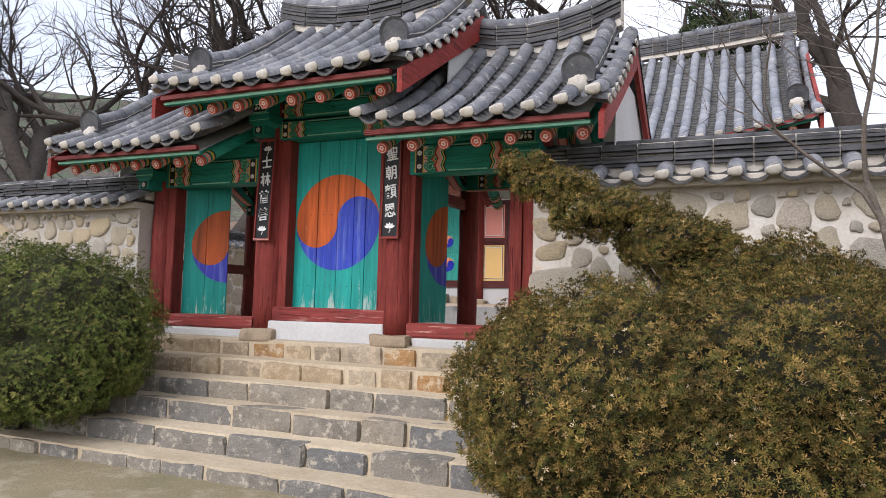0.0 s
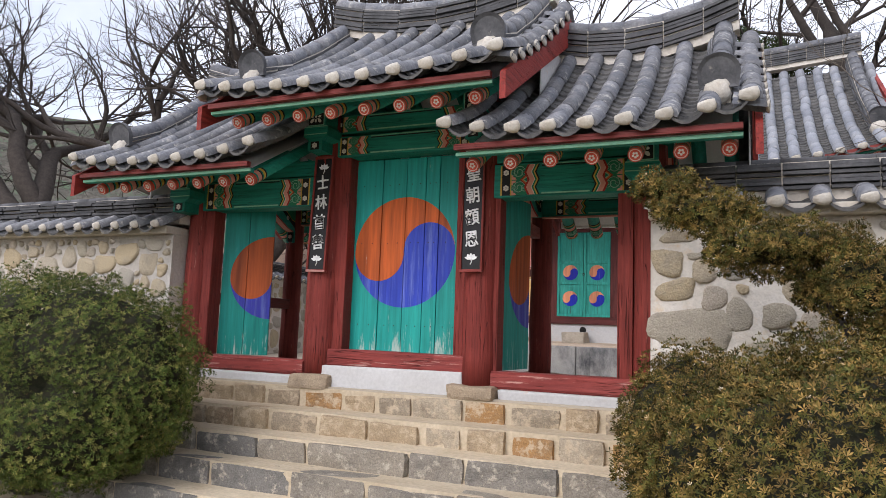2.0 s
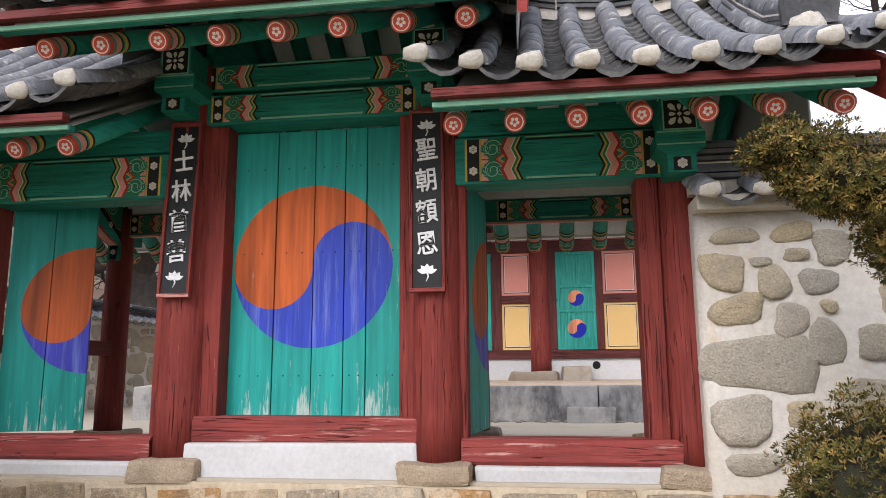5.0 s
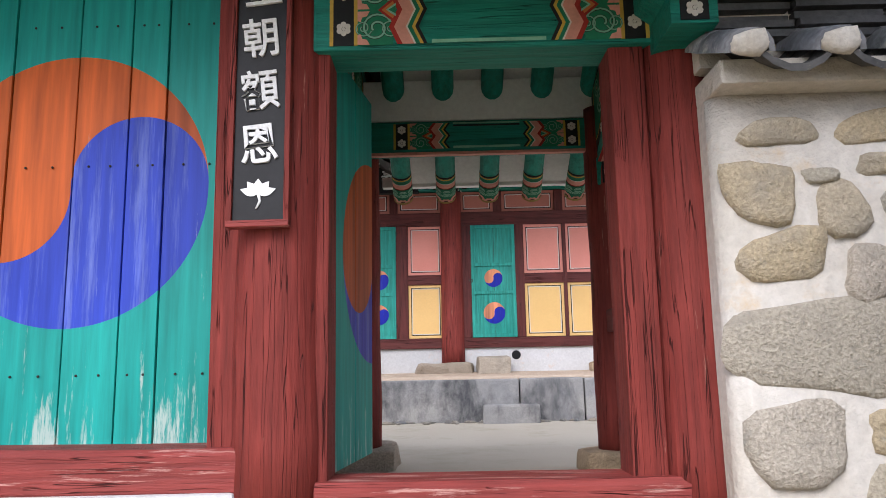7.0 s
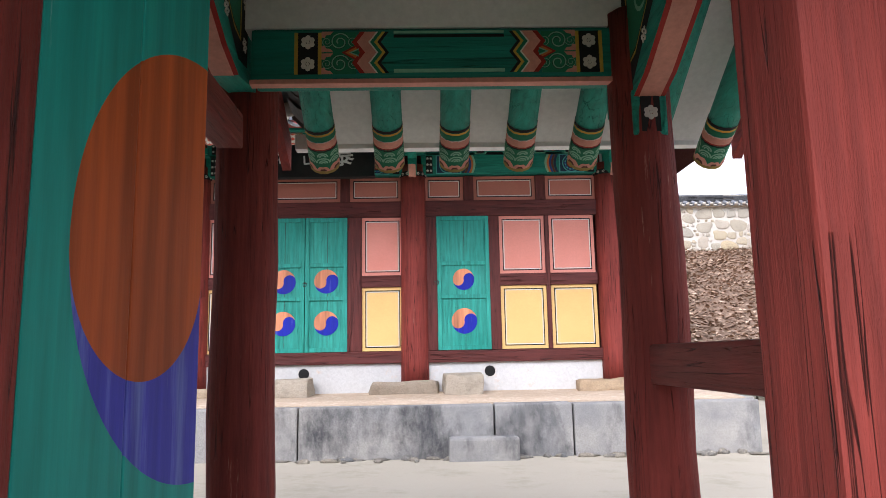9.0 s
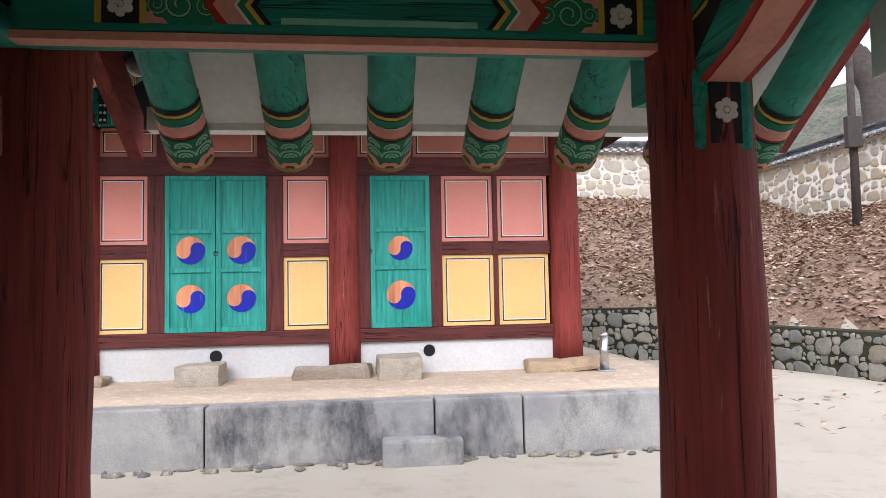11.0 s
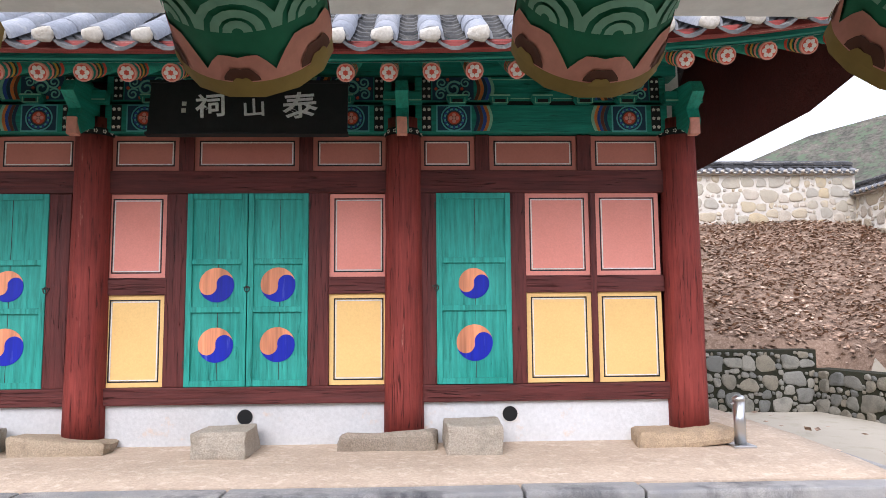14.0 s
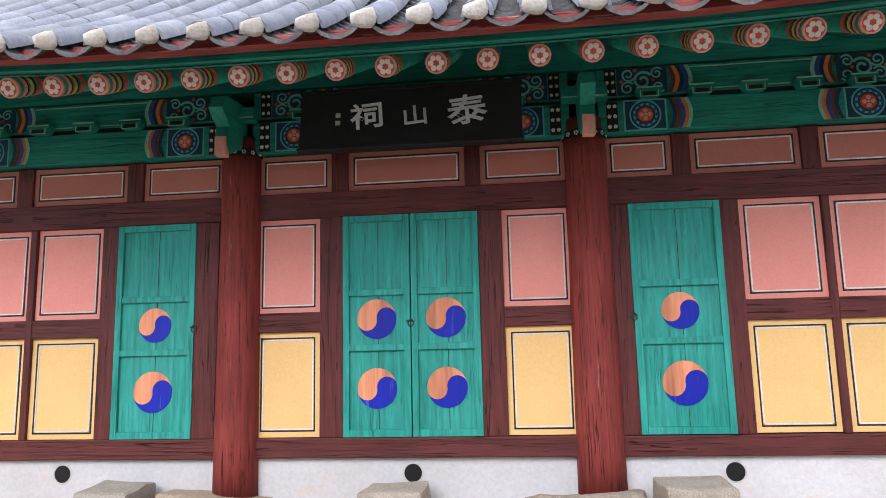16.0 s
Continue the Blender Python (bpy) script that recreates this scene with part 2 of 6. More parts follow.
def stone_mat(name, tints, dark, rough=0.92, lichen=(0.3, 0.3, 0.26), cover=0.6, amount=0.5):
    s = Nodes(name)
    v = s.world()
    r = s.math("FRACT", s.math("ADD", s.rand(), s.island()))
    col = tints[0]
    for i, t in enumerate(tints[1:]):
        k = (i + 1) / len(tints)
        col = s.mix(s.ramp(r, k - 0.06, k + 0.06), col, t)
    big, small, mid = s.noise(v, 5, 6, 0.65), s.noise(v, 90, 3), s.noise(v, 24, 5)
    col = s.mix(1.0, col, s.mix(s.ramp(small, 0.3, 0.7), (0.7,) * 3, (1.15,) * 3), "MULTIPLY")
    col = s.mix(s.math("MULTIPLY", s.ramp(big, 0.5, 0.72), 0.75), col, dark)
    col = s.mix(s.math("MULTIPLY", s.ramp(s.noise(v, 13, 6, 0.7), cover, cover + 0.1), amount), col, lichen)
    h = s.math("ADD", s.math("MULTIPLY", mid, 1.6), small)
    return s.done(col, rough, h, 0.7, 0.018)


STONE_TAN = stone_mat("sandstone_block", [(0.44, 0.34, 0.22), (0.36, 0.3, 0.22), (0.42, 0.24, 0.1), (0.46, 0.39, 0.29)], (0.22, 0.18, 0.13), lichen=(0.58, 0.47, 0.33), cover=0.5, amount=0.75)
STONE_GREY = stone_mat("grey_step_stone", [(0.29, 0.26, 0.215), (0.22, 0.21, 0.19), (0.33, 0.29, 0.23), (0.2, 0.2, 0.195)], (0.1, 0.095, 0.088), lichen=(0.56, 0.5, 0.4), cover=0.54, amount=0.75)
STONE_WALL = stone_mat("fieldstone", [(0.48, 0.41, 0.3), (0.41, 0.38, 0.32), (0.5, 0.41, 0.27), (0.43, 0.39, 0.31), (0.49, 0.43, 0.35)], (0.3, 0.27, 0.22))
STONE_DARK = stone_mat("mossy_fieldstone", [(0.26, 0.25, 0.21), (0.33, 0.31, 0.26), (0.2, 0.2, 0.18), (0.28, 0.25, 0.19)], (0.11, 0.11, 0.095), lichen=(0.2, 0.19, 0.13))
STONE_BASE = stone_mat("pillar_base_stone", [(0.46, 0.34, 0.22), (0.42, 0.33, 0.23), (0.38, 0.32, 0.25)], (0.22, 0.17, 0.12), lichen=(0.52, 0.43, 0.31))


def granite():
    s = Nodes("platform_granite")
    v = s.world()
    col = s.mix(s.ramp(s.noise(v, 2.2, 6, 0.65), 0.35, 0.68), (0.42, 0.4, 0.37), (0.27, 0.27, 0.27))
    col = s.mix(s.ramp(s.noise(s.world((1, 1, 0.55)), 1.5, 9, 0.7), 0.5, 0.66), col, (0.085, 0.086, 0.09))
    col = s.mix(1.0, col, s.mix(s.ramp(s.noise(v, 160, 2), 0.35, 0.65), (0.75,) * 3, (1.15,) * 3), "MULTIPLY")
    return s.done(col, 0.9, s.noise(v, 45, 5), 0.4, 0.01)


GRANITE = granite()
TILE = plain("grey_roof_tile", (0.14, 0.15, 0.175), (0.26, 0.262, 0.272), 5.0, 0.62, 0.4, 0.4, 45, 0.006, "World", (0.42, 0.41, 0.38), (0.56, 0.68))
# Pan tiles: darker than the cover tiles, with paler worn spots.
TILE_PAN = plain("dark_pan_tile", (0.06, 0.062, 0.066), (0.17, 0.165, 0.155), 7.0, 0.75, 0.3, 0.3, 45, 0.006, "World", (0.32, 0.29, 0.24), (0.6, 0.72))
TILE_DARK = plain("dark_ridge_tile", (0.05, 0.052, 0.056), (0.13, 0.13, 0.135), 4.0, 0.7, 0.3, 0.3, 45, 0.006, "World", (0.3, 0.28, 0.24), (0.64, 0.74))
TILE_HALL = plain("hall_roof_tile", (0.24, 0.26, 0.3), (0.34, 0.35, 0.37), 3.0, 0.65, 0.3, 0.25, 45, 0.006, "World", (0.5, 0.48, 0.44), (0.6, 0.74))
LIME = plain("lime_tile_plug", (0.68, 0.65, 0.59), (0.5, 0.45, 0.37), 12, 0.95, 0.5, 0.2, 70, 0.01, "World", (0.4, 0.36, 0.3), (0.66, 0.76))


def earth():
    s = Nodes("sandy_ground")
    v = s.world()
    col = s.mix(s.ramp(s.noise(v, 0.35, 5), 0.35, 0.65), (0.47, 0.42, 0.335), (0.42, 0.37, 0.295))
    col = s.mix(s.ramp(s.noise(v, 2.6, 7, 0.7), 0.52, 0.7), col, (0.37, 0.33, 0.25))
    col = s.mix(s.ramp(s.noise(v, 120, 2), 0.62, 0.7), col, (0.4, 0.36, 0.29))
    return s.done(col, 0.95, s.noise(v, 60, 5), 0.4, 0.012)


EARTH = earth()
YARD = plain("trodden_yard", (0.3, 0.245, 0.15), (0.22, 0.195, 0.11), 1.3, 0.95, 0.5, 0.3, 50, 0.015, "World", (0.36, 0.31, 0.22), (0.5, 0.66))


def leaf_litter():
    s = Nodes("leaf_litter")
    v = s.world()
    col = s.mix(s.ramp(s.noise(v, 0.5, 4), 0.35, 0.65), (0.3, 0.2, 0.14), (0.22, 0.145, 0.1))
    col = s.mix(s.ramp(s.noise(v, 22, 6, 0.7), 0.45, 0.7), col, (0.42, 0.3, 0.22))
    return s.done(col, 0.95, s.noise(v, 30, 6, 0.7), 0.9, 0.05)


LITTER = leaf_litter()


def island_mat(name, cols, rough=0.75):
    s = Nodes(name)
    r = s.island()
    col = cols[0]
    for i, t in enumerate(cols[1:]):
        k = (i + 1) / len(cols)
        col = s.mix(s.ramp(r, k - 0.08, k + 0.08), col, t)
    col = s.mix(1.0, col, s.mix(s.ramp(s.noise(s.world(), 1.4, 3), 0.35, 0.65), (0.75,) * 3, (1.15,) * 3), "MULTIPLY")
    col = s.mix(1.0, col, s.mix(s.ramp(s.noise(s.world(), 11, 3), 0.38, 0.62), (0.5,) * 3, (1.35,) * 3), "MULTIPLY")
    return s.done(col, rough, spec=0.2)


LEAF_DRY = island_mat("dry_leaf", [(0.34, 0.22, 0.15), (0.44, 0.3, 0.21), (0.24, 0.15, 0.1), (0.52, 0.39, 0.29)])
YEW_GREEN = island_mat("yew_needles", [(0.055, 0.085, 0.016), (0.11, 0.14, 0.028), (0.075, 0.105, 0.02), (0.21, 0.2, 0.055)])
YEW_BROWN = island_mat("winter_yew_needles", [(0.05, 0.056, 0.012), (0.1, 0.086, 0.018), (0.17, 0.118, 0.028), (0.066, 0.066, 0.014), (0.28, 0.18, 0.055)])
YEW_DEAD = island_mat("dried_yew_tips", [(0.3, 0.19, 0.08), (0.42, 0.3, 0.16), (0.55, 0.45, 0.32)])
PINE = island_mat("pine_needles", [(0.06, 0.09, 0.035), (0.09, 0.115, 0.045), (0.045, 0.07, 0.03)])
# Near-black: depth shade of yew insides and dry-stone gaps, put into the colour.
GAP_SHADE = plain("gap_shade", (0.018, 0.022, 0.01), (0.035, 0.03, 0.016), 14, 0.95, 0.6, 0.3)
BARK = plain("grey_bark", (0.085, 0.07, 0.06), (0.05, 0.042, 0.036), 8, 0.95, 0.8, 0.3, 50, 0.02, "World")
BARK_PALE = plain("pale_bark", (0.2, 0.17, 0.14), (0.12, 0.1, 0.085), 8, 0.95, 0.8, 0.3, 50, 0.02, "World")
METAL = Nodes("brushed_steel")
METAL.b.inputs["Metallic"].default_value = 1.0
METAL = METAL.done((0.55, 0.55, 0.55), 0.3)
IRON = plain("old_iron", (0.03, 0.028, 0.026), (0.06, 0.045, 0.035), 30, 0.6)
BLACK = plain("black_lacquer", (0.011, 0.011, 0.012), (0.018, 0.018, 0.02), 9, 0.55, 0.1, 0.2)
SIGN_WHITE = plain("sign_white", (0.86, 0.86, 0.85), (0.8, 0.8, 0.79), 20, 0.7, 0.1)


def flat(name, c, k=0.8):
    return plain(name, c, tuple(v * k for v in c), 9, 0.7, 0.15, 0.15, 60, 0.003, "World")


D_RED, D_PINK = flat("dan_red", (0.36, 0.03, 0.02)), flat("dan_pink", (0.72, 0.33, 0.25))
D_GREEN, D_LIGHT = flat("dan_green", (0.015, 0.2, 0.1)), flat("dan_pale_green", (0.24, 0.52, 0.36))
D_YELLOW, D_WHITE = flat("dan_yellow", (0.6, 0.4, 0.06)), flat("dan_white", (0.74, 0.7, 0.62))
D_BLACK, D_BLUE = flat("dan_black", (0.012, 0.013, 0.014)), flat("dan_blue", (0.03, 0.08, 0.3))
D_AQUA, D_NAVY = flat("dan_aqua", (0.1, 0.42, 0.4)), flat("dan_navy", (0.012, 0.045, 0.085))
D_OCHRE, D_BROWN = flat("dan_ochre", (0.34, 0.24, 0.06)), flat("dan_brown", (0.12, 0.045, 0.025))
D_CORAL, D_ORANGE = flat("dan_coral", (0.62, 0.09, 0.05)), flat("dan_orange", (0.62, 0.2, 0.05))


# ---- ground ----
def hill_z(x, y):
    """Height of the ground: front yard 0, courtyard 0.85, leaf-covered hill behind and at the side."""
    z = 0.0
    if y > 6.6:
        z = 0.86
    edge = 4.15 + max(0.0, (19.4 - y)) * 0.22
    d = max(min(y - 19.5, 40.0), min(x - edge - 0.2, 40.0) if y > 8 else -1.0)
    if y > 8 and d > 0:
        z += 1.0 * min(1.0, d / 0.4) * (1.0 if y > 19 else max(0.25, 1.0 - (19.4 - y) * 0.1))
        z += min(max(0.0, d), 9.2) * 0.37
    return z


bm = B()
xs = sorted({round(-70 + 140 * i / 56, 3) for i in range(57)} | {-0.6, -7.2} | {-3 + 0.5 * i for i in range(40)} | {4 + 0.25 * i for i in range(12)})
ys = sorted({round(-40 + 130 * i / 52, 3) for i in range(53)} | {6.55, 6.65} | {19.5, 19.6, 19.9, 20.2} | {8 + 0.5 * i for i in range(24)} | {20.5 + 0.5 * i for i in range(20)})
grid = {}
for x in xs:
    for y in ys:
        z = hill_z(x, y)
        z += 0.02 * noise.noise(Vector((x * 0.7, y * 0.7, 0))) + (0.15 * noise.noise(Vector((x * 0.3, y * 0.3, 5))) if z > 2 else 0)
        grid[x, y] = bm.verts.new((x, y, z))
for x0, x1 in zip(xs, xs[1:]):
    for y0, y1 in zip(ys, ys[1:]):
        f = bm.faces.new((grid[x0, y0], grid[x1, y0], grid[x1, y1], grid[x0, y1]))
        zc = (hill_z(x0, y0) + hill_z(x1, y1)) / 2
        f.material_index = 1 if zc > 1.3 or y0 > 30 else 2 if y1 < 6.6 else 0
        f.smooth = True
ground = tagged(part("ground", bm, [EARTH, LITTER, YARD]), "pale sandy earth yard rising to a leaf-covered hill", "ground", kind="structure")

bm = B()
for k in range(14):
    a0, a1 = [math.radians(-10 + 200 * j / 14) for j in (k, k + 1)]
    h0, h1 = [26 + 14 * noise.noise(Vector((j * 0.9, 3, 1))) + (34 if j in (3, 4, 5, 9, 10, 11) else 0) for j in (k, k + 1)]
    vs = [bm.verts.new(p) for p in ((150 * math.cos(a0), 150 * math.sin(a0), -5), (150 * math.cos(a1), 150 * math.sin(a1), -5), (230 * math.cos(a1), 230 * math.sin(a1), h1), (230 * math.cos(a0), 230 * math.sin(a0), h0))]
    bm.faces.new(vs)
tagged(part("backdrop", bm, plain("far_wooded_hills", (0.07, 0.075, 0.06), (0.19, 0.165, 0.135), 0.16, 1, 0, 0.6, 1.1, 0.1, "World", (0.09, 0.12, 0.075), (0.5, 0.6))), "hazy brown wooded hills in the distance", "hills", kind="structure")

bm = B()
v = [bm.verts.new(p) for p in ((-600, -600, -0.15), (600, -600, -0.15), (600, 600, -0.15), (-600, 600, -0.15))]
bm.faces.new(v)
tagged(part("ground_far", bm, LITTER), "distant bare ground to the horizon", "ground", kind="structure")

# ---- gate: plan ----
PX = (-6.27, -4.70, -3.12, -1.71)
PXR = (-6.14, -4.72, -3.075, -1.66)
YF, YR, YRI = 6.5, 7.96, 8.22
LAND = 0.99
RIDGE_Y = 7.15


def half_pipe(r, length, thick, seg=7, flare=1.0):
    """A cover tile: along +y, bulging to +z, its lower end at y = 0."""
    b = B()
    rows = []
    for y, k in ((0, flare), (length, 1.0)):
        rows.append([[b.verts.new((rr * k * math.cos(math.pi * i / seg), y, rr * k * math.sin(math.pi * i / seg))) for i in range(seg + 1)] for rr in (r, r - thick)])
    for i in range(seg):
        b.faces.new((rows[0][0][i], rows[0][0][i + 1], rows[1][0][i + 1], rows[1][0][i])).smooth = True
        b.faces.new((rows[0][0][i], rows[0][1][i], rows[0][1][i + 1], rows[0][0][i + 1]))
    return b


def lime_plug(r):
    b = B()
    blob(b, (0, 0.004, r * 0.4), (r * 0.95, 0.014, r * 0.58), 10, 6, 0.2)
    return b


COVER = {}


def cover_mesh(r, length, material, tag):
    key = (r, length, tag)
    if key not in COVER:
        COVER[key] = mesh_of(half_pipe(r, length, 0.018, flare=1.02), "cover_tile", material)
    return COVER[key]


PLUG = {}


def plug_mesh(r):
    if r not in PLUG:
        PLUG[r] = [mesh_of(lime_plug(r * random.uniform(0.94, 1.03)), "lime_plug", LIME) for _ in range(4)]
    return random.choice(PLUG[r])


def slope_point(y_e, z_e, y_r, z_r, s, sag=0.3):
    return y_e + (y_r - y_e) * s, z_e + (z_r - z_e) * ((1 - sag) * s + sag * s * s)


def tiled_slope(parent, x0, x1, y_e, z_e, y_r, z_r, pitch, r, lift=None, tile=None, pans=0.11, sag=0.3, cover_len=0.31, plugs=True, single=True, pan_mat=None):
    """Pan and cover tiles from the eave (y_e, z_e) up to the ridge line; lift(x) raises the eave towards its ends."""
    lift = lift or (lambda x: 0.0)
    n = max(1, round((x1 - x0) / pitch))
    pitch = (x1 - x0) / n
    length = math.hypot(y_r - y_e, z_r - z_e)
    # pans
    verts, faces = [], []
    rows = max(2, int(length / pans))
    seg = 5
    for c in range(n):
        xc = x0 + pitch * (c + 0.5)
        for k in range(rows):
            s0, s1 = k / rows, min(1.0, (k + 1.35) / rows)
            base = len(verts)
            jx, jz = random.uniform(-0.006, 0.006), random.uniform(-0.005, 0.005)
            for s, up in ((s0, 0.026), (s1, 0.0)):
                for i in range(seg + 1):
                    u = -1 + 2 * i / seg
                    x = xc + u * pitch * 0.46 + jx
                    y, z = slope_point(y_e, z_e + lift(xc) * (1 - s), y_r, z_r, s, sag)
                    verts.append((x, y, z + up + jz + 0.075 * u * u - 0.035))
            for i in range(seg):
                faces.append((base + i, base + i + 1, base + seg + 2 + i, base + seg + 1 + i))
            b2 = len(verts)
            for i in range(seg + 1):
                p = verts[base + i]
                verts.append((p[0], p[1] + 0.004, p[2] - 0.022))
            for i in range(seg):
                faces.append((b2 + i, b2 + i + 1, base + i + 1, base + i))
    me = bpy.data.meshes.new("pan_tiles")
    me.from_pydata(verts, [], faces)
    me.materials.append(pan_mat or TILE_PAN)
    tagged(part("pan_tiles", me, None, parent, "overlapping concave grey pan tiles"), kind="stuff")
    # covers
    cnt = max(2, round(length / cover_len))
    clen = length / cnt
    cm = cover_mesh(r, round(clen * 1.06, 3), tile or TILE, (tile or TILE).name)
    joined = None if single else B()
    for c in range(n + 1):
        x = x0 + pitch * c
        for k in range(cnt):
            s0, s1 = k / cnt, (k + 1) / cnt
            y0, z0 = slope_point(y_e, z_e + lift(x) * (1 - s0), y_r, z_r, s0, sag)
            y1, z1 = slope_point(y_e, z_e + lift(x) * (1 - s1), y_r, z_r, s1, sag)
            a = math.degrees(math.atan2(z1 - z0, abs(y1 - y0)))
            m = pose(x + random.uniform(-0.007, 0.007), y0, z0 + 0.035, a, random.uniform(-1.5, 1.5), 0) if y_r > y_e else pose(x, y0, z0 + 0.035, 0, 0, 180) @ pose(0, 0, 0, a)
            m = m @ pose(0, 0, 0, 0, 0, random.uniform(-1.2, 1.2))
            if single:
                part("cover_tile", cm, None, parent, at=m)
            else:
                k0 = len(joined.verts)
                joined.from_mesh(cm)
                joined.verts.ensure_lookup_table()
                for v in joined.verts[k0:]:
                    v.co = m @ v.co
            if k == 0 and plugs:
                part("lime_plug", plug_mesh(r), None, parent, "whitewashed tile end", at=m @ pose(0, -0.005, 0))
    if joined is not None:
        tagged(part("cover_tiles", joined, tile or TILE, parent), kind="stuff")


def ridge(parent, pts, layers, width, lay=0.03, top=0.07, material=None, gap=0.004, caps=None):
    """A ridge of stacked flat tiles with round cap tiles on top, along pts."""
    material = material or TILE_DARK
    pts = [Vector(p) for p in pts]
    b, c = B(), B()
    for p, q in zip(pts, pts[1:]):
        d = q - p
        cnt = max(1, round(d.length / 0.3))
        side = Vector((-d.y, d.x, 0)).normalized()
        for i in range(cnt):
            a0, a1 = p + d * (i / cnt), p + d * ((i + 1) / cnt)
            for k in range(layers):
                w = width / 2 * (1 + 0.1 * math.sin(k * 2.1)) + random.uniform(-0.012, 0.012)
                z0 = lay * k + random.uniform(-0.004, 0.004)
                vs = []
                for o, e in ((a0, 0.006), (a1, -0.006)):
                    for sgn in (-1, 1):
                        for z in (z0, z0 + lay - gap - 0.006):
                            vs.append(b.verts.new(o + side * w * sgn + d.normalized() * e + Vector((0, 0, z))))
                for f in ((0, 1, 3, 2), (4, 6, 7, 5), (0, 4, 5, 1), (2, 3, 7, 6), (0, 2, 6, 4), (1, 5, 7, 3)):
                    b.faces.new([vs[j] for j in f])
            h = lay * layers
            tube(c, [a0 + Vector((0, 0, h + top * 0.35)), a1 + Vector((0, 0, h + top * 0.35))], [top * 1.05, top], 10)
    inner = B()
    for p, q in zip(pts, pts[1:]):
        d = q - p
        side = Vector((-d.y, d.x, 0)).normalized() * width * 0.38
        vs = [inner.verts.new(o + side * sg + Vector((0, 0, z))) for o in (p, q) for sg in (-1, 1) for z in (-0.08, lay * layers)]
        for f in ((0, 1, 3, 2), (4, 6, 7, 5), (0, 4, 5, 1), (2, 3, 7, 6), (0, 2, 6, 4), (1, 5, 7, 3)):
            inner.faces.new([vs[j] for j in f])
    tagged(part("ridge_layers", b, material, parent, "stacked dark ridge tiles"), kind="stuff")
    tagged(part("ridge_caps", c, caps or TILE, parent, "round grey ridge cap tiles"), kind="stuff")
    part("ridge_bedding", inner, MORTAR, parent)


def end_tile(parent, x, y, z, yaw, r=0.13):
    """The crest tile that closes a ridge: an upright rounded plate over a lime-filled end."""
    b = B()
    seg = 14
    outline = [(r * math.cos(math.pi * i / seg), r * 0.95 * math.sin(math.pi * i / seg)) for i in range(seg + 1)]
    outline = [(r * 0.9, -r * 0.75)] + outline + [(-r * 0.9, -r * 0.75)]
    fr = [b.verts.new((u, -0.03, w)) for u, w in outline]
    bk = [b.verts.new((u * 0.95, 0.02, w)) for u, w in outline]
    inner = [b.verts.new((u * 0.8, -0.012, w * 0.8)) for u, w in outline]
    n = len(outline)
    for i in range(n):
        j = (i + 1) % n
        b.faces.new((fr[i], fr[j], bk[j], bk[i]))
        b.faces.new((fr[i], inner[i], inner[j], fr[j]))
    b.faces.new(inner)
    b.faces.new(bk[::-1])
    m = pose(x, y, z, 14, 0, yaw)
    part("crest_tile", b, TILE_DARK, parent, "dark rounded crest tile", at=m)
    b = B()
    blob(b, (0, 0, 0), (r * 0.72, 0.07, r * 0.62), 10, 7, 0.2)
    part("lime_fill", b, LIME, parent, "white lime filling under the crest tile", at=m @ pose(0, 0.0, -r * 0.95))


def flower(b, x, z, r, y, petals=5):
    for k in range(petals):
        a = 2 * math.pi * k / petals + math.pi / 2
        disc(b, x + r * 0.6 * math.cos(a), z + r * 0.6 * math.sin(a), r * 0.36, y, y + 0.004, 8)
    disc(b, x, z, r * 0.22, y - 0.001, y + 0.004, 8)


def arc_band(b, cx, cz, r0, r1, a0, a1, y, seg=10):
    pr = None
    for i in range(seg + 1):
        a = a0 + (a1 - a0) * i / seg
        cur = [b.verts.new((cx + r * math.cos(a), y, cz + r * math.sin(a))) for r in (r0, r1)]
        if pr:
            b.faces.new((pr[0], pr[1], cur[1], cur[0]))
        pr = cur


